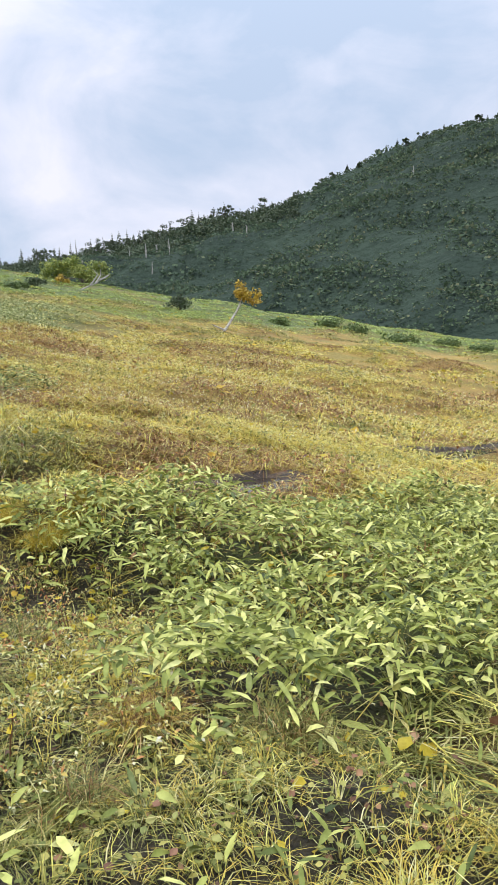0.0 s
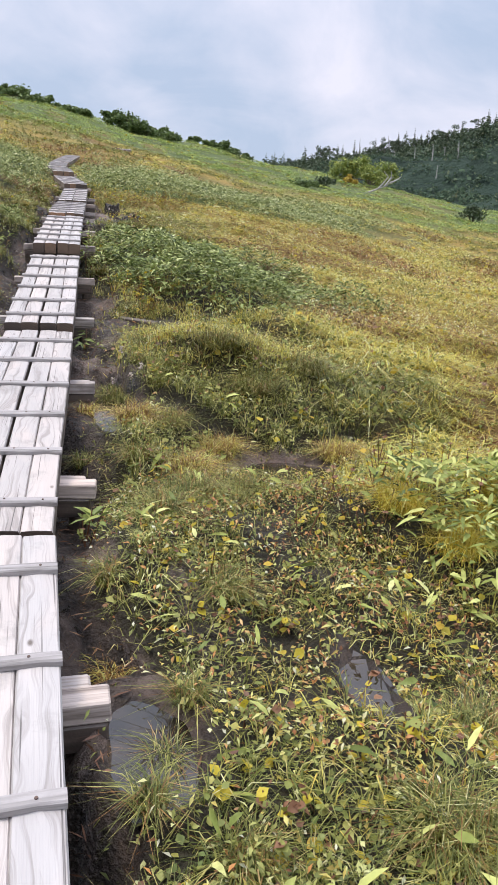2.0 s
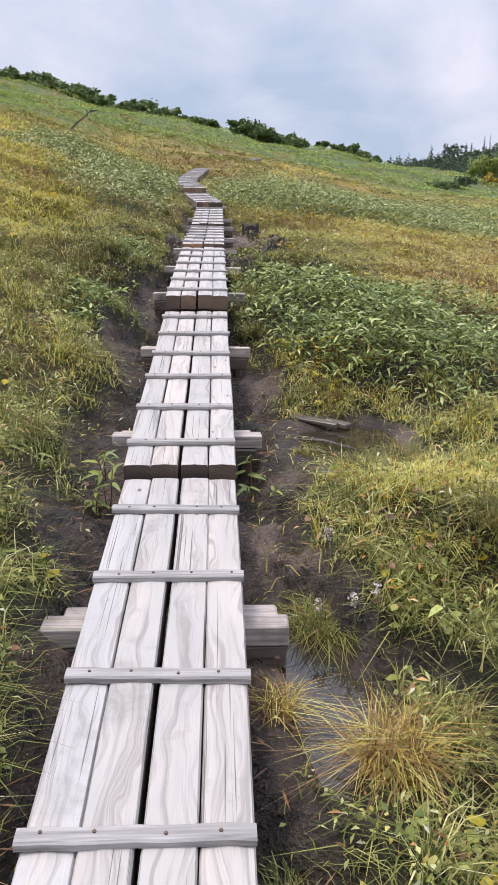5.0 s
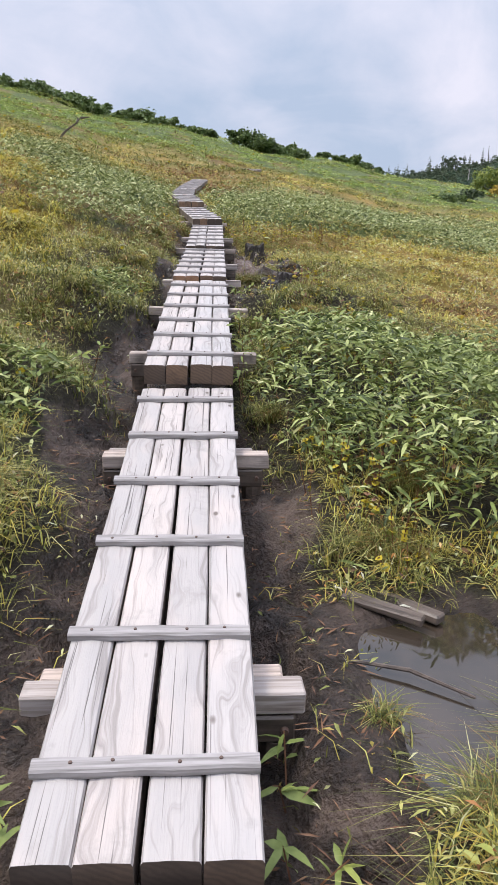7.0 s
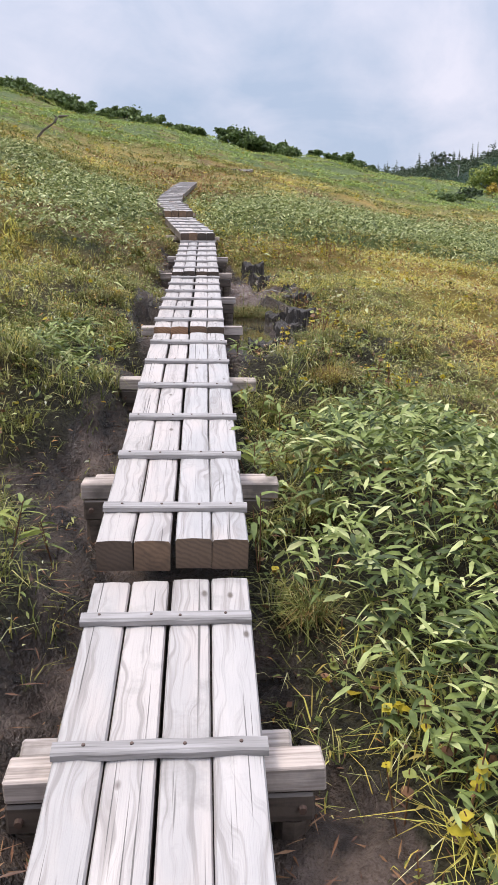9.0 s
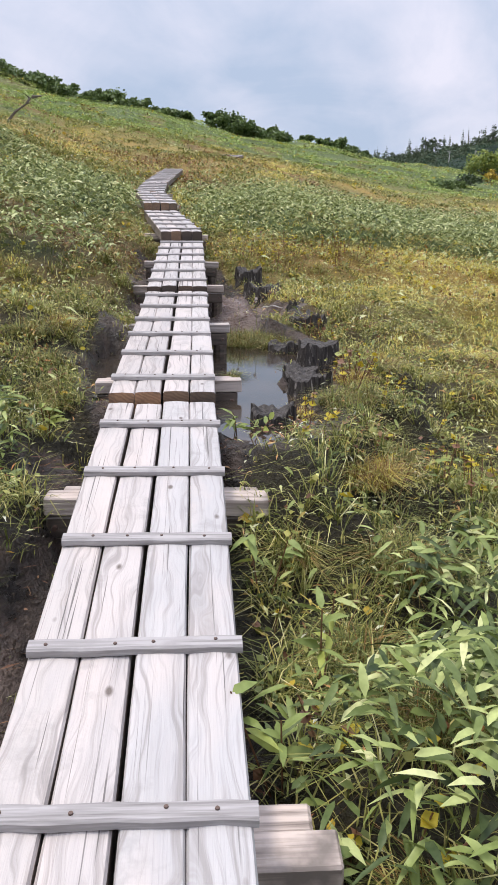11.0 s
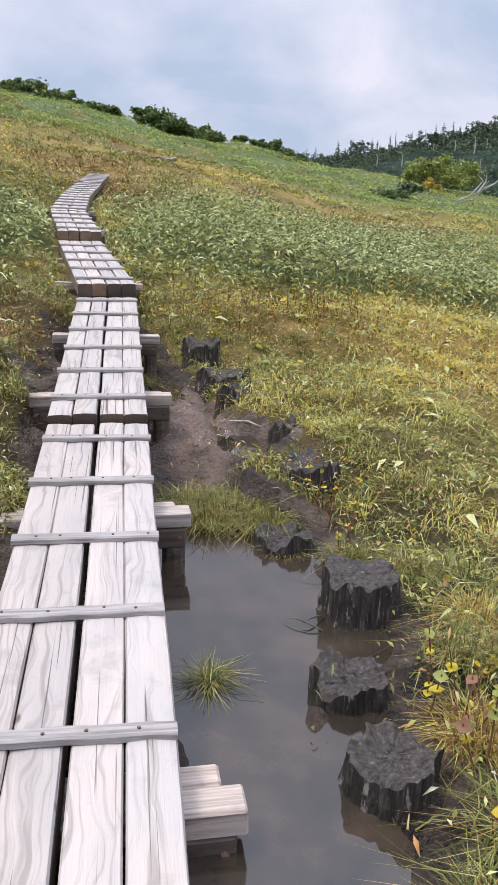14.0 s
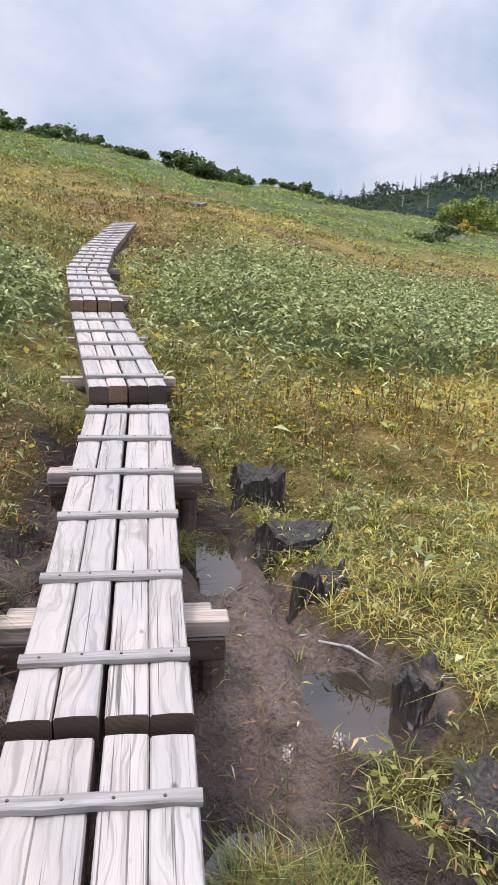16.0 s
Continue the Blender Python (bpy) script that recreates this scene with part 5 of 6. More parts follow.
GY_, YS_ = [M_TUSSOCK, M_SEDGE_STRAW], [M_SEDGE_STRAW, M_SEDGE_YELLOW]
BRIGHT_ = [M_HERB_YELLOW, M_SEDGE_YELLOW]
GREEN_L, STRAW_L = "arching green sedge tussock in wet mud", "straw-yellow sedge tussock at the water's edge"
TUSSOCKS = [
    (0.37, 15.85, 0.07, 0.15, 150, 0), (0.60, 17.28, 0.28, 0.25, 520, 0), (0.92, 16.88, 0.16, 0.12, 240, 0), (0.62, 14.72, 0.14, 0.14, 200, 1), (1.18, 16.62, 0.18, 0.18, 280, 0), (0.88, 17.20, 0.26, 0.25, 460, 0), (0.42, 17.38, 0.2, 0.15, 320, 1), (1.36, 16.45, 0.22, 0.2, 340, 0), (1.30, 15.75, 0.22, 0.2, 340, 0), (1.08, 15.35, 0.2, 0.18, 300, 1), (1.02, 14.95, 0.22, 0.2, 340, 0), (0.82, 14.75, 0.18, 0.18, 260, 0), (-0.86, 15.6, 0.2, 0.2, 320, 0), (-0.82, 16.3, 0.2, 0.2, 320, 1), (-0.98, 16.0, 0.22, 0.22, 340, 0), (-0.78, 15.1, 0.2, 0.2, 300, 0), (-0.9, 16.9, 0.2, 0.2, 300, 0), (0.55, 20.3, 0.18, 0.2, 260, 0), (0.50, 19.9, 0.16, 0.18, 220, 0), (0.10, 6.3, 0.2, 0.24, 360, 1), (0.64, 6.25, 0.24, 0.24, 420, 1), (0.10, 5.05, 0.18, 0.26, 300, 0), (0.35, 6.55, 0.22, 0.22, 380, 0), (1.45, 6.2, 0.26, 0.22, 420, 1), (1.75, 6.0, 0.24, 0.2, 360, 1), (0.74, 17.40, 0.36, 0.27, 800, 0), (0.52, 17.50, 0.25, 0.24, 420, 0), (1.44, 16.0, 0.16, 0.24, 420, 1), (0.78, 13.95, 0.28, 0.22, 600, 1),
    (0.98, 14.25, 0.28, 0.26, 500, 0), (0.05, 7.15, 0.25, 0.24, 420, 0), (0.42, 8.15, 0.26, 0.24, 480, 0), (0.30, 7.75, 0.2, 0.26, 380, 0), (0.78, 8.45, 0.3, 0.24, 560, 0), (0.55, 9.75, 0.3, 0.24, 560, 0),
    (0.78, 10.1, 0.25, 0.22, 420, 0), (0.22, 8.62, 0.12, 0.12, 110, 0), (0.30, 5.35, 0.22, 0.24, 420, 0), (0.34, 5.75, 0.24, 0.27, 460, 1), (0.62, 5.55, 0.26, 0.26, 460, 0), (0.05, 5.75, 0.16, 0.2, 240, 0),
    (1.05, 6.95, 0.34, 0.26, 640, 0), (1.55, 7.35, 0.34, 0.26, 640, 0), (0.85, 7.35, 0.3, 0.25, 480, 0), (1.9, 6.75, 0.3, 0.26, 480, 1), (-1.32, 6.4, 0.28, 0.26, 520, 0), (-1.42, 7.35, 0.3, 0.25, 560, 0),
    (-1.3, 8.3, 0.24, 0.22, 420, 0), (-1.5, 5.5, 0.3, 0.25, 520, 1), (-1.2, 9.6, 0.24, 0.22, 360, 0), (0.62, 3.1, 0.26, 0.26, 480, 0), (0.95, 3.55, 0.2, 0.22, 300, 0), (0.25, 4.4, 0.18, 0.2, 260, 0),
    (0.05, 3.15, 0.16, 0.18, 220, 0), (-0.62, 18.9, 0.2, 0.2, 300, 0), (0.42, 19.55, 0.16, 0.22, 240, 0), (-0.85, 17.4, 0.22, 0.2, 300, 0), (-0.75, 14.9, 0.2, 0.2, 280, 0), (1.45, 15.1, 0.26, 0.24, 420, 0),
    (0.55, 12.35, 0.26, 0.24, 460, 0), (0.48, 12.9, 0.24, 0.24, 420, 0), (0.75, 13.3, 0.28, 0.26, 480, 0), (0.36, 11.85, 0.2, 0.22, 320, 0), (0.95, 12.2, 0.26, 0.24, 420, 0), (0.35, 13.4, 0.2, 0.22, 320, 0), (1.15, 2.5, 0.26, 0.22, 420, 1), (0.75, 2.2, 0.24, 0.22, 380, 0), (1.6, 2.2, 0.26, 0.24, 420, 0), (0.35, 2.6, 0.18, 0.18, 240, 0), (-0.18, 3.3, 0.10, 0.15, 130, 0), (0.0, 3.75, 0.10, 0.15, 140, 0), (-0.10, 3.55, 0.09, 0.14, 110, 0), (-0.22, 4.1, 0.12, 0.16, 160, 1), (-0.2, 2.9, 0.14, 0.17, 200, 0), (-0.24, 2.5, 0.14, 0.17, 200, 0), (-0.2, 4.5, 0.12, 0.18, 160, 0), (-0.24, 6.0, 0.12, 0.16, 150, 0), (-0.2, 6.6, 0.12, 0.16, 150, 1), (0.20, 11.2, 0.14, 0.2, 200, 0), (-0.92, 20.1, 0.26, 0.22, 340, 0),
]
for k, (x, y) in enumerate(((1.55, 4.75), (1.80, 4.98), (1.35, 5.05), (2.05, 5.2))):
    tussock(x, y, 0.26, 0.24, 330, BRIGHT_, "bright yellow sedge tussock among dwarf bamboo", 180 + k)
for k, (x, y, r, h, c, straw) in enumerate(TUSSOCKS):
    tussock(x, y, r, h, c, YS_ if straw else GY_, STRAW_L if straw else GREEN_L, 100 + k)


def leafy_plant(x, y, count, long, wide, tall, mats, label, category, group, seed, rounded=False):
    """A few stems with broad pointed leaves in whorls."""
    rng = np.random.default_rng(seed)
    base = float(height(np.float64(x), np.float64(y)))
    for p in POOLS:
        if pool_reach(np.float64(x), np.float64(y), p) < 1:
            base = max(base, p[4] - 0.03)
    root = thing(group.split()[0] + "_plant", pose(x, y, base), label, category, group)
    stems = max(2, count // 7)
    bm = bmesh.new()
    tops = []
    for s in range(stems):
        a, d = rng.uniform(0, 6.283), rng.uniform(0.01, 0.09)
        foot, top = Vector((d * math.cos(a) * 0.4, d * math.sin(a) * 0.4, -0.02)), Vector((d * 1.6 * math.cos(a), d * 1.6 * math.sin(a), tall * rng.uniform(0.6, 1.1)))
        tops.append((foot, top))
        ring = []
        for c, rad in ((foot, 0.004), (top, 0.0025)):
            ring.append([bm.verts.new(c + Vector((rad * math.cos(q * 2.094), rad * math.sin(q * 2.094), 0))) for q in range(3)])
        for q in range(3):
            bm.faces.new((ring[0][q], ring[0][(q + 1) % 3], ring[1][(q + 1) % 3], ring[1][q]))
    part("stem", bm, M_HERB_BROWN, root)
    pos = []
    for i in range(count):
        f, t = tops[i % stems]
        pos.append(f.lerp(t, rng.uniform(0.55, 1.0)))
    v, fc = leaves(np.array(pos), long * rng.uniform(0.65, 1.2, count), wide * rng.uniform(0.7, 1.2, count), rng, (-0.1, 0.8), 0.25, 0.30, fine=True)
    nv, nf = 8, 8
    if rounded:
        v, fc = round_leaves(np.array(pos), long * rng.uniform(0.6, 1.15, count), rng)
        nv, nf = 6, 4
    for i in range(count):
        me = mesh_np("leaf", v[i * nv:i * nv + nv], fc[i * nf:i * nf + nf] - i * nv, mats[int(rng.integers(0, len(mats)))])
        o = new("leaf", me)
        o.parent = root
    return root


BAM = [M_SASA_DIM, M_SASA_DIM, M_SASA_DIM, M_SASA]
for k, (x, y, c, t) in enumerate([(-0.10, 8.42, 12, 0.15), (-0.12, 8.15, 12, 0.13), (-0.88, 8.25, 10, 0.15), (-0.92, 8.0, 10, 0.15), (0.22, 17.7, 9, 0.2), (0.24, 14.42, 14, 0.14), (0.27, 14.25, 10, 0.12), (0.42, 20.55, 12, 0.24), (0.30, 18.1, 8, 0.18), (0.05, 11.6, 12, 0.3), (0.12, 12.3, 14, 0.32), (0.3, 12.7, 16, 0.32), (0.2, 13.2, 14, 0.3),
                                  (-0.83, 11.9, 12, 0.25), (-0.95, 11.4, 12, 0.25), (-0.72, 14.6, 10, 0.2), (-0.85, 8.05, 10, 0.2), (0.42, 20.7, 12, 0.26), (-0.3, 4.95, 9, 0.2), (-0.27, 5.1, 9, 0.18)]):
    leafy_plant(x, y, c, 0.105, 0.027, t, BAM, "young dwarf bamboo with broad green leaves beside the boards", "plant", "bamboo sprigs beside the boards", 300 + k)
low = random.Random(31)
bog_spots = [(low.uniform(0.1, 1.5), low.uniform(3.1, 4.6)) for _ in range(24)]
BROAD = [M_HERB_GREEN, M_HERB_GREEN, M_HERB_BROWN, M_HERB_YELLOW]
for k, (x, y) in enumerate([(0.10, 11.55), (0.16, 11.8), (0.22, 12.05), (0.14, 12.3), (0.28, 11.6), (0.30, 12.5), (-0.30, 4.75), (-0.26, 4.95), (0.20, 13.0), (0.24, 10.9), (-0.90, 6.0), (0.5, 14.15), (0.6, 14.3)] + bog_spots):
    leafy_plant(x, y, 8, 0.042, 0.035, 0.10, BROAD, "low broad-leaved bog plant with rusty and green leaves", "plant", "broad bog plants beside the boards", 480 + k, True)
YEL = [M_HERB_YELLOW, M_HERB_YELLOW, M_HERB_GREEN, M_HERB_BROWN]
rr = random.Random(8)
spots = [(rr.gauss(1.6, 0.32), rr.gauss(4.9, 0.3)) for _ in range(22)] + [(rr.gauss(1.0, 0.5), rr.gauss(4.6, 0.9)) for _ in range(16)] + [(rr.gauss(0.62, 0.22), rr.gauss(10.1, 0.4)) for _ in range(36)] + [(rr.gauss(1.2, 0.2), rr.gauss(14.9, 0.6)) for _ in range(52)] + [(rr.gauss(1.15, 0.12), rr.gauss(17.0, 0.25)) for _ in range(14)] + [(rr.gauss(0.45, 0.2), rr.gauss(12.3, 0.5)) for _ in range(7)] + [(rr.uniform(0.6, 3.2), rr.gauss(21.4, 0.45)) for _ in range(80)] + [(0.55, 14.2), (1.25, 17.1), (0.9, 17.2), (-1.0, 16.9), (-0.8, 19.6)]
for k, (x, y) in enumerate(spots):
    if abs(x - float(deck_x(y))) > 0.42 and all(pool_reach(np.float64(x), np.float64(y), p) > 1.1 for p in POOLS) and all(math.hypot(x - a, y - b) > 0.26 for a, b in STUMP_SPOTS):
        leafy_plant(x, y, rr.randint(4, 9), 0.038 if y < 6 else 0.046, 0.04, rr.uniform(0.14, 0.27), YEL, "small herb with bright yellow autumn leaves", "plant", "yellow herbs beside the boards", 400 + k, True)


def flower_spike(x, y, tall, seed):
    rng = np.random.default_rng(seed)
    root = thing("flower_spike", pose(x, y, ground_at(x, y)), "slender stem with a pale pinkish-white flower spike", "flower", "flower spikes beside the boards")
    bm = bmesh.new()
    tube(bm, [(0, 0, -0.02), (0.01, 0, tall * 0.5), (0.0, 0.01, tall)], [0.0025, 0.002, 0.0015], 4)
    part("stem", bm, M_HERB_GREEN, root)
    n = 40
    pos = np.stack([rng.normal(0, 0.008, n), rng.normal(0, 0.008, n) + 0.01, tall - 0.05 * rng.random(n)], -1)
    v, f = flakes(pos, np.full(n, 0.014), rng, 1.2)
    o = new("blossom", mesh_np("blossom", v, f, M_BLOSSOM))
    o.parent = root


# ---------------------------------------------------------------- bushes and trees
def tube(bm, pts, radii, seg=6):
    prev = None
    for i, (p, r) in enumerate(zip(pts, radii)):
        p = Vector(p)
        d = (Vector(pts[min(i + 1, len(pts) - 1)]) - Vector(pts[max(i - 1, 0)])).normalized()
        a = d.orthogonal().normalized()
        b = d.cross(a)
        ring = [bm.verts.new(p + (a * math.cos(6.2832 * k / seg) + b * math.sin(6.2832 * k / seg)) * r) for k in range(seg)]
        if prev:
            for k in range(seg):
                bm.faces.new((prev[k], prev[(k + 1) % seg], ring[(k + 1) % seg], ring[k]))
        prev = ring
    bm.faces.new(prev)


def crown(root, centres, sizes, per, leaf, mat, seed, name="crown"):
    rng = np.random.default_rng(seed)
    vs, fs, off = [], [], 0
    for c, s in zip(centres, sizes):
        d = rng.normal(0, 1, (per, 3))
        d /= np.linalg.norm(d, axis=1)[:, None]
        pos = np.array(c) + d * s * rng.uniform(0.35, 1.0, (per, 1)) * np.array([1, 1, 0.75])
        v, f = flakes(pos, leaf * rng.uniform(0.7, 1.5, per), rng, 1.2)
        vs.append(v)
        fs.append(f + off)
        off += len(v)
    me = mesh_np(name, np.concatenate(vs), np.concatenate(fs), mat)
    ob = new(name, me)
    ob.parent = root
    return ob


def ground_at(x, y):
    return float(height(np.float64(x), np.float64(y)))


def bush(x, y, wide, tall, mat, seed, label, group, leaf=0.16, name="bush", stems=5, sink=0.1):
    r = random.Random(seed)
    root = thing(name, pose(x, y, ground_at(x, y) - sink), label, "bush", group)
    bm = bmesh.new()
    cs, ss = [], []
    for k in range(stems):
        a = r.uniform(0, 6.28)
        tip = (math.cos(a) * wide * r.uniform(0.1, 0.42), math.sin(a) * wide * r.uniform(0.1, 0.42), tall * r.uniform(0.35, 0.8))
        mid = (tip[0] * 0.4, tip[1] * 0.4, tip[2] * 0.55)
        tube(bm, [(0, 0, -0.1), mid, tip], [0.05, 0.035, 0.012], 5)
        for q in range(3):
            cs.append((tip[0] + r.gauss(0, wide * 0.12), tip[1] + r.gauss(0, wide * 0.12), tip[2] + r.uniform(-0.38, 0.08) * tall))
            ss.append(wide * r.uniform(0.14, 0.26))
    part("stem", bm, M_BARK, root)
    crown(root, cs, ss, 55, leaf * 1.25, mat, seed)
    return root


def from_eye(az, dist, ox=0.0, oy=14.1):
    a = radians(az)
    return ox + dist * math.sin(a), oy + dist * math.cos(a)


for k, (x, y, h) in enumerate([(0.02, 7.05, 0.22), (0.14, 7.0, 0.24), (0.20, 6.9, 0.2), (0.62, 17.72, 0.34), (0.78, 17.70, 0.34), (0.10, 7.3, 0.2)]):
    flower_spike(x, y, h, 950 + k)

BUSH_L = "dense dark green bush on the crest of the slope"
r9 = random.Random(3)
# thicket along the left skyline, then the rounded bushes over the saddle
for k in range(34):
    az = -21 + k * 0.68 + r9.uniform(-0.25, 0.25)
    x, y = from_eye(az, 63 + r9.uniform(-3, 4))
    bush(x, y, r9.uniform(1.5, 2.6), r9.uniform(0.6, 1.15) * (1.0 if az < 1.5 else 0.65), M_BUSH, 500 + k, BUSH_L, "bushes on the skyline", 0.2, stems=5)
for k, (az, dist, w, h) in enumerate([(4.6, 64, 2.0, 1.5), (5.6, 64, 2.8, 2.3), (6.6, 64, 2.6, 2.0), (7.6, 64, 2.0, 1.6), (8.6, 64, 2.4, 1.9), (9.3, 63, 2.2, 1.4), (9.9, 66, 1.8, 1.0), (13.0, 66, 1.6, 1.1), (14.0, 66, 2.4, 1.5), (14.8, 66, 2.2, 1.4), (16.0, 67, 1.6, 1.0), (11.5, 67, 1.5, 0.8), (2.6, 64, 1.8, 0.9)]):
    x, y = from_eye(az, dist)
    bush(x, y, w * 0.9, h * 0.85, M_BUSH, 560 + k, BUSH_L, "bushes on the skyline", 0.2, stems=6)
for k, (az, dist, w, h, mt, lb) in enumerate([
    (28.9, 60, 2.0, 1.5, M_CONIFER, "low dark dwarf pine on the green slope"), (18.6, 63, 1.8, 1.0, M_CONIFER, "low dark dwarf pine on the green slope"), (17.2, 58, 1.6, 0.9, M_BUSH, "low green bush on the slope"),
    (36.5, 62, 2.0, 0.8, M_BUSH, "low green bush on the slope"), (42.0, 62, 2.4, 0.8, M_BUSH, "low green bush on the slope"), (45.0, 60, 2.6, 0.8, M_BUSH, "low green bush on the slope"), (48.5, 60, 2.0, 0.7, M_BUSH, "low green bush on the slope"), (40, 66, 2.4, 0.9, M_BUSH, "low green bush on the slope"), (51, 60, 2.2, 0.8, M_BUSH, "low green bush on the slope")]):
    x, y = from_eye(az, dist, 0, 0)
    bush(x, y, w, h, mt, 600 + k, lb, "low bushes on the slope", 0.13, stems=6)


def leaning_tree(x, y):
    root = thing("small_tree", pose(x, y, ground_at(x, y)) @ Matrix.Scale(1.4, 4), "thin leaning pale tree with an autumn-yellow crown", "tree")
    bm = bmesh.new()
    tube(bm, [(0, 0, -0.1), (0.45, 0.1, 0.35), (0.95, 0.2, 0.95), (1.25, 0.25, 1.5)], [0.06, 0.05, 0.035, 0.015], 7)
    tube(bm, [(0.15, 0, 0.08), (-0.25, 0.1, 0.25), (-0.4, 0.1, 0.32)], [0.04, 0.025, 0.01], 5)
    tube(bm, [(0.95, 0.2, 0.95), (1.35, 0.3, 1.25), (1.7, 0.3, 1.6)], [0.025, 0.018, 0.008], 5)
    part("trunk", bm, M_DEADWOOD, root, "bleached pale trunk")
    r = random.Random(4)
    cs = [(1.25 + r.gauss(0, 0.35), 0.25 + r.gauss(0, 0.2), 1.55 + r.gauss(0, 0.18)) for _ in range(12)]
    crown(root, cs, [0.18 + r.random() * 0.14 for _ in cs], 60, 0.12, M_AUTUMN, 9)


leaning_tree(22.9, 36.7)


def dead_branch(x, y, tips, label, scale=1.0, mat=None):
    root = thing("dead_branch", pose(x, y, ground_at(x, y)), label, "branch")
    bm = bmesh.new()
    for t in tips:
        pts = [Vector(p) * scale for p in t]
        tube(bm, pts, [0.055 * scale * (1 - 0.8 * i / (len(pts) - 1)) for i in range(len(pts))], 6)
    part("limb", bm, mat or M_DEADWOOD, root)


dead_branch(25.8, 62.6, [[(-0.6, 0, 0.0), (0, 0, 0.25), (0.55, 0, 0.45), (0.95, 0.1, 0.95)], [(0.4, 0, 0.4), (0.8, 0.1, 0.9), (0.75, 0, 1.25)], [(0.1, 0, 0.3), (0.5, -0.2, 0.9), (0.3, 0, 1.2)], [(0.7, 0, 0.6), (1.2, 0, 0.85), (1.35, 0, 1.0)]],
            "bleached bare dead branch lying on the slope", 1.5)
dead_branch(-4.6, 37.7, [[(0, 0, 0.0), (0.3, 0, 0.35), (0.7, 0, 0.62), (0.95, 0, 0.95)], [(0.7, 0, 0.62), (0.75, 0.1, 0.8), (0.6, 0, 0.9)], [(0.85, 0, 0.8), (1.2, 0, 0.85)]], "dark forked dead stem standing out of the slope", 1.0, M_BARK)


def broad_tree(x, y, base, wide, tall, mat, seed, label, per=110, leaf=0.2):
    r = random.Random(seed)
    root = thing("broadleaf_tree", pose(x, y, base), label, "tree", "trees behind the crest")
    bm = bmesh.new()
    tube(bm, [(0, 0, -1), (0.1, 0, tall * 0.3), (-0.05, 0.1, tall * 0.65)], [0.16, 0.12, 0.05], 7)
    cs, ss = [], []
    for k in range(10):
        a = r.uniform(0, 6.28)
        tip = (math.cos(a) * wide * r.uniform(0.2, 0.46), math.sin(a) * wide * r.uniform(0.2, 0.46), tall * r.uniform(0.5, 0.92))
        tube(bm, [(0.05, 0, tall * r.uniform(0.25, 0.5)), tuple(0.6 * c for c in tip[:2]) + (tip[2] * 0.8,), tip], [0.07, 0.045, 0.015], 5)
        for q in range(3):
            cs.append((tip[0] + r.gauss(0, wide * 0.1), tip[1] + r.gauss(0, wide * 0.1), tip[2] + r.gauss(0, tall * 0.08)))
            ss.append(wide * r.uniform(0.09, 0.18))
    part("trunk", bm, M_BARK, root)
    crown(root, cs, ss, per, leaf, mat, seed)


x, y = from_eye(20.6, 76, 0, 0)
broad_tree(x, y, ground_at(x, y) - 0.6, 5.0, 2.5, M_YELLOWGREEN, 71, "spreading yellow-green broadleaf tree behind the crest")
x, y = from_eye(22.0, 82, 0, 0)
broad_tree(x, y, ground_at(x, y) - 0.9, 5.0, 3.2, M_YELLOWGREEN, 72, "spreading yellow-green broadleaf tree behind the crest")
x, y = 25.1, 67.4
bush(x, y, 1.2, 1.1, M_AUTUMN, 73, "yellow-orange autumn bush near the crest", "low bushes on the slope", 0.12, "autumn_bush")


# ---------------------------------------------------------------- forest on the far hill
def conifer_arrays(base, tall, wide, rng, tiers=11):
    """A ragged spire: tiers of drooping sprays round a bare tip."""
    pos, head, ln = [], [], []
    for k in range(tiers):
        t = (k + 0.5) / tiers
        z = tall * (0.10 + 0.88 * t)
        reach = wide * (1 - t) ** 0.8 * rng.uniform(0.6, 1.15) + 0.12 * wide
        m = rng.integers(7, 10)
        for a in rng.uniform(0, 6.283, m):
            pos.append((base[0], base[1], base[2] + z))
            head.append(a)
            ln.append(reach * rng.uniform(0.6, 1.15))
    pos, head, ln = np.array(pos), np.array(head), np.array(ln)
    return leaves(pos, ln, ln * 0.6, rng, (-0.45, 0.1), 0.15, 0.28, heading=head)


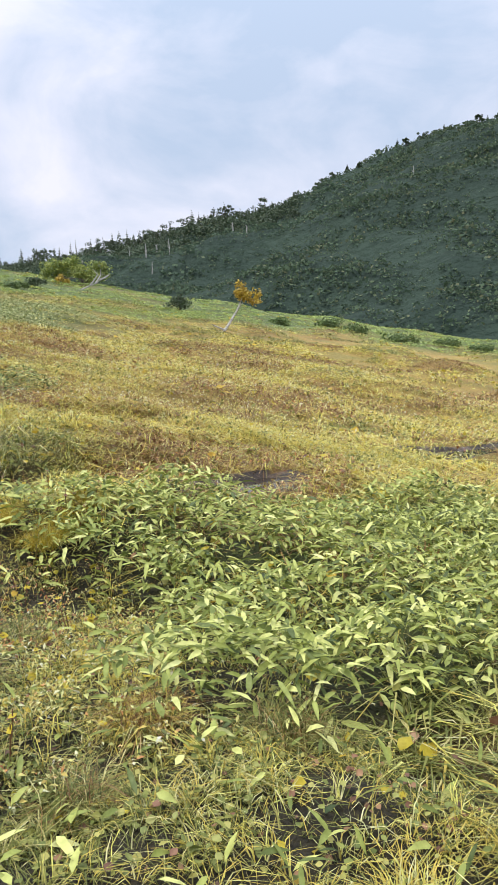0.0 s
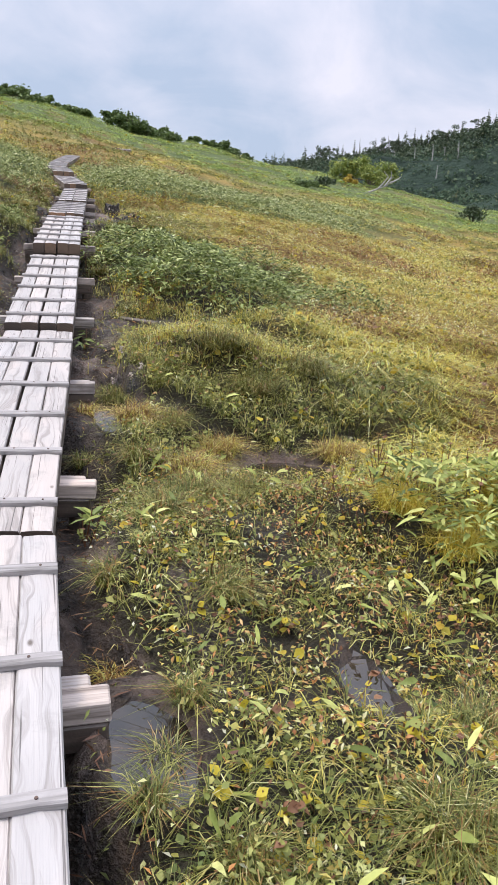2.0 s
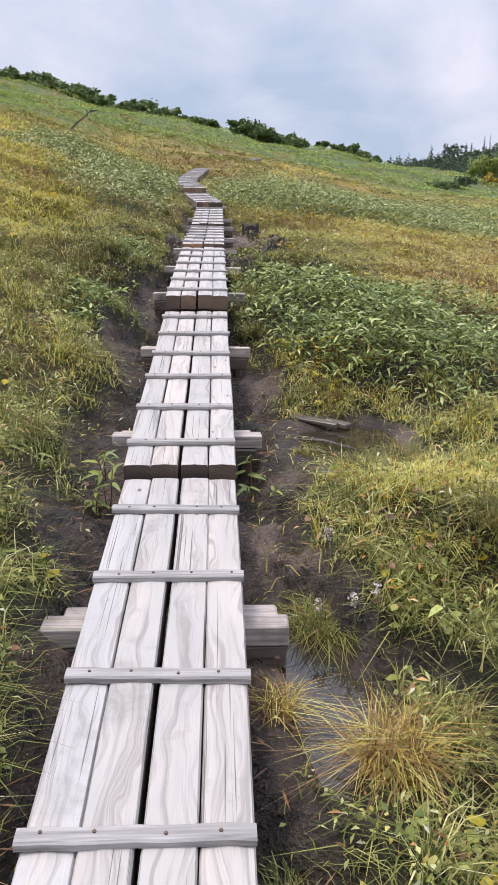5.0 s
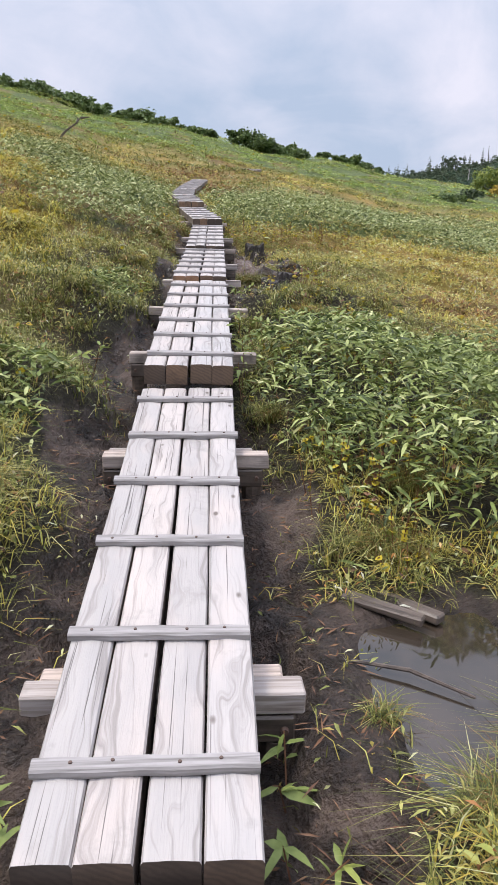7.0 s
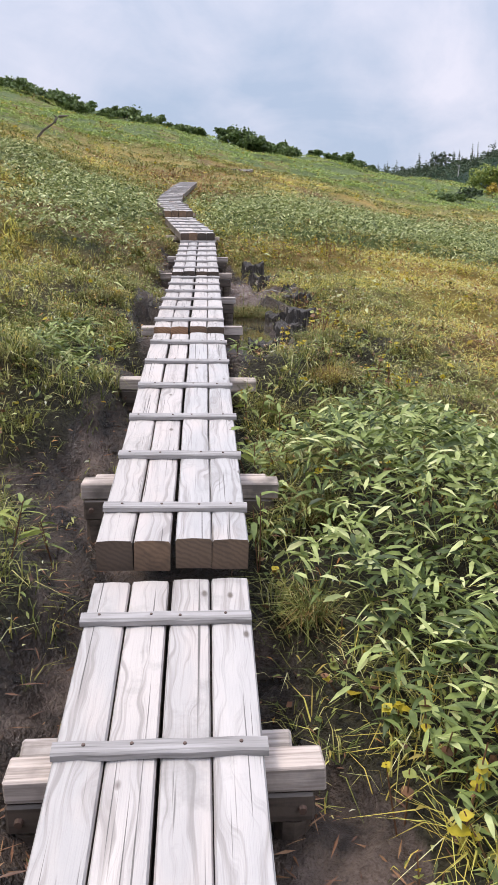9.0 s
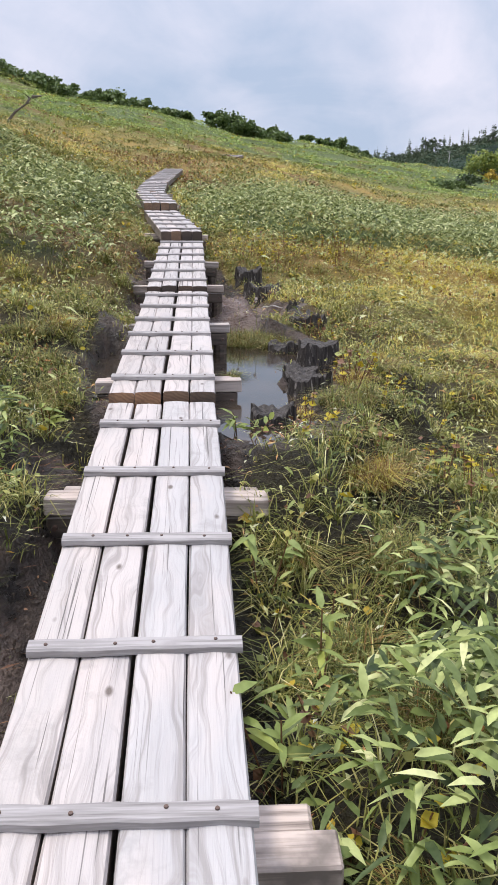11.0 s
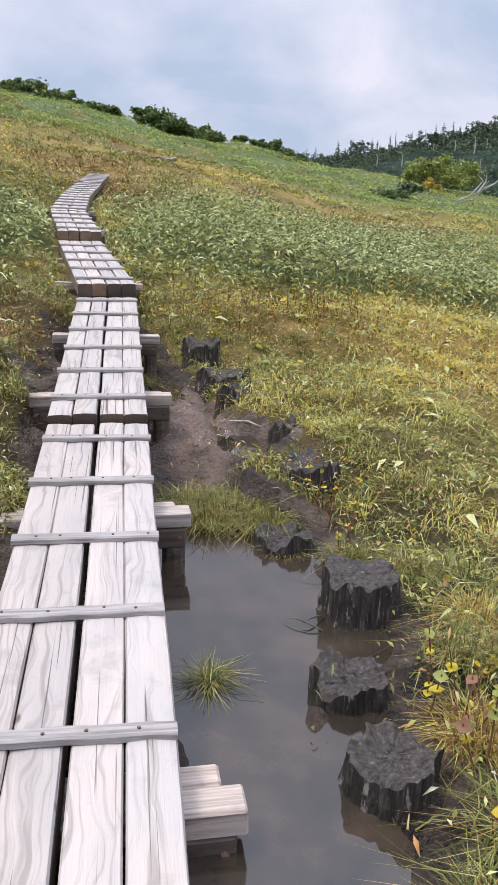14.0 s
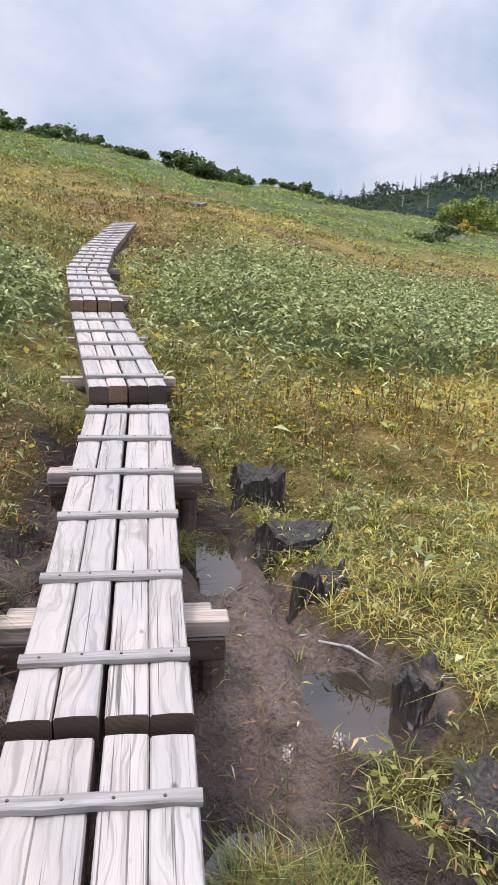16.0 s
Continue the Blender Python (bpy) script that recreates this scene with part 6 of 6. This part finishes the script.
def ridge_conifer(az, tall, wide, seed, dead=False, dist=RIDGE_R, kind="conifer"):
    rng = np.random.default_rng(seed)
    x, y = dist * math.sin(radians(az)), dist * math.cos(radians(az))
    z = float(hill_height(np.array([az]), np.array([dist]))[0])
    label = "bare bleached dead trunk standing on the far hill" if dead else ("dark ragged conifer on the far ridge" if kind == "conifer" else "flat-crowned dark tree on the far ridge")
    root = thing("dead_tree" if dead else "ridge_tree", pose(x, y, z - 0.6), label, "tree", "dead trunks on the far hill" if dead else "trees on the far ridge")
    bm = bmesh.new()
    tube(bm, [(0, 0, 0), (0.1, 0, tall * 0.5), (rng.normal(0, 0.2), 0, tall * (1.0 if dead else 0.86))], [0.26, 0.2, 0.06] if dead else [0.22, 0.16, 0.04], 5)
    if dead:
        for k in range(4):
            h = tall * rng.uniform(0.45, 0.95)
            a = rng.uniform(0, 6.28)
            tube(bm, [(0, 0, h), (math.cos(a) * 0.9, math.sin(a) * 0.9, h + 0.5)], [0.09, 0.03], 4)
    part("trunk", bm, M_DEADWOOD if dead else M_BARK, root)
    if dead:
        return
    if kind == "conifer":
        v, f = conifer_arrays((0, 0, 0), tall, wide, rng)
        o = new("crown", mesh_np("crown", v, f, M_CONIFER))
        o.parent = root
    else:
        cs = [(rng.normal(0, wide * 0.8), rng.normal(0, wide * 0.8), tall * rng.uniform(0.25, 0.85)) for _ in range(13)]
        crown(root, cs, [wide * rng.uniform(0.4, 0.7) for _ in cs], 60, 0.45, M_CONIFER, seed)


rt = random.Random(12)
for k in range(96):
    az = 12 + 24 * (k / 96) ** 0.95 + rt.uniform(-0.2, 0.2)
    ridge_conifer(az, rt.uniform(4.5, 10.5) * (1.0 if az < 33 else 0.8), rt.uniform(1.5, 2.6), 700 + k, dist=RIDGE_R + rt.uniform(-14, 8), kind="conifer" if rt.random() < 0.72 else "flat")
for k in range(26):
    az = 36 + k * 0.75 + rt.uniform(-0.3, 0.3)
    ridge_conifer(az, rt.uniform(2.5, 5.0), rt.uniform(0.9, 1.7), 820 + k, dist=RIDGE_R + rt.uniform(-6, 4), kind="conifer" if rt.random() < 0.35 else "flat")
for k, (az, t) in enumerate([(25.4, 9), (26.6, 9), (27.0, 7), (27.4, 7), (28.3, 10), (23.6, 6), (24.0, 5), (33.0, 6), (34.0, 6), (36.0, 5), (22.0, 7), (46, 6), (20.4, 7)]):
    ridge_conifer(az, t * 0.7, 1, 900 + k, True, RIDGE_R - 48 - 14 * (k % 3))


def far_forest():
    rng = np.random.default_rng(77)
    n = 13000
    az = rng.uniform(6, 64, n)
    r = np.sqrt(rng.uniform(170 ** 2, 368 ** 2, n))
    x, y = r * np.sin(np.radians(az)), r * np.cos(np.radians(az))
    thick = Waves(31, 55)(x, y) + 0.6 * Waves(32, 18)(x, y)
    k = rng.random(n) < 0.9 + 0.35 * thick
    az, r, x, y = az[k], r[k], x[k], y[k]
    z = hill_height(az, r)
    n = len(x)
    size = rng.uniform(1.0, 2.6, n) * (1 + 0.35 * Waves(33, 40)(x, y))
    per = 10
    d = rng.normal(0, 1, (n, per, 3))
    d /= np.linalg.norm(d, axis=2)[:, :, None]
    d[:, :, 2] = np.abs(d[:, :, 2]) * 0.8
    pos = np.stack([x, y, z], -1)[:, None, :] + d * (size[:, None, None] * rng.uniform(0.6, 1.0, (n, per, 1)))
    ln = np.repeat(size, per) * rng.uniform(0.32, 0.58, n * per)
    chunk = flakes(pos.reshape(-1, 3), ln, rng, 0.9)
    # taller wood in a belt below the ridge line
    m = 900
    az2, r2 = rng.uniform(8, 38, m), rng.uniform(318, 364, m)
    z2 = hill_height(az2, r2)
    s2 = rng.uniform(1.4, 2.8, m)
    d2 = rng.normal(0, 1, (m, 44, 3))
    d2 /= np.linalg.norm(d2, axis=2)[:, :, None]
    d2[:, :, 2] = np.abs(d2[:, :, 2]) * 1.7
    p2 = np.stack([r2 * np.sin(np.radians(az2)), r2 * np.cos(np.radians(az2)), z2], -1)[:, None, :] + d2 * (s2[:, None, None] * rng.uniform(0.5, 1.0, (m, 44, 1)))
    l2 = np.repeat(s2, 44) * rng.uniform(0.22, 0.5, m * 44)
    wood = flakes(p2.reshape(-1, 3), l2, rng, 1.0)
    stuff_np("ridge_wood", [wood], M_CONIFER, "dark conifer wood along the far ridge", "forest")
    stuff_np("hill_forest", [chunk], M_FOREST, "dense dark low forest covering the far hillside", "forest")


far_forest()
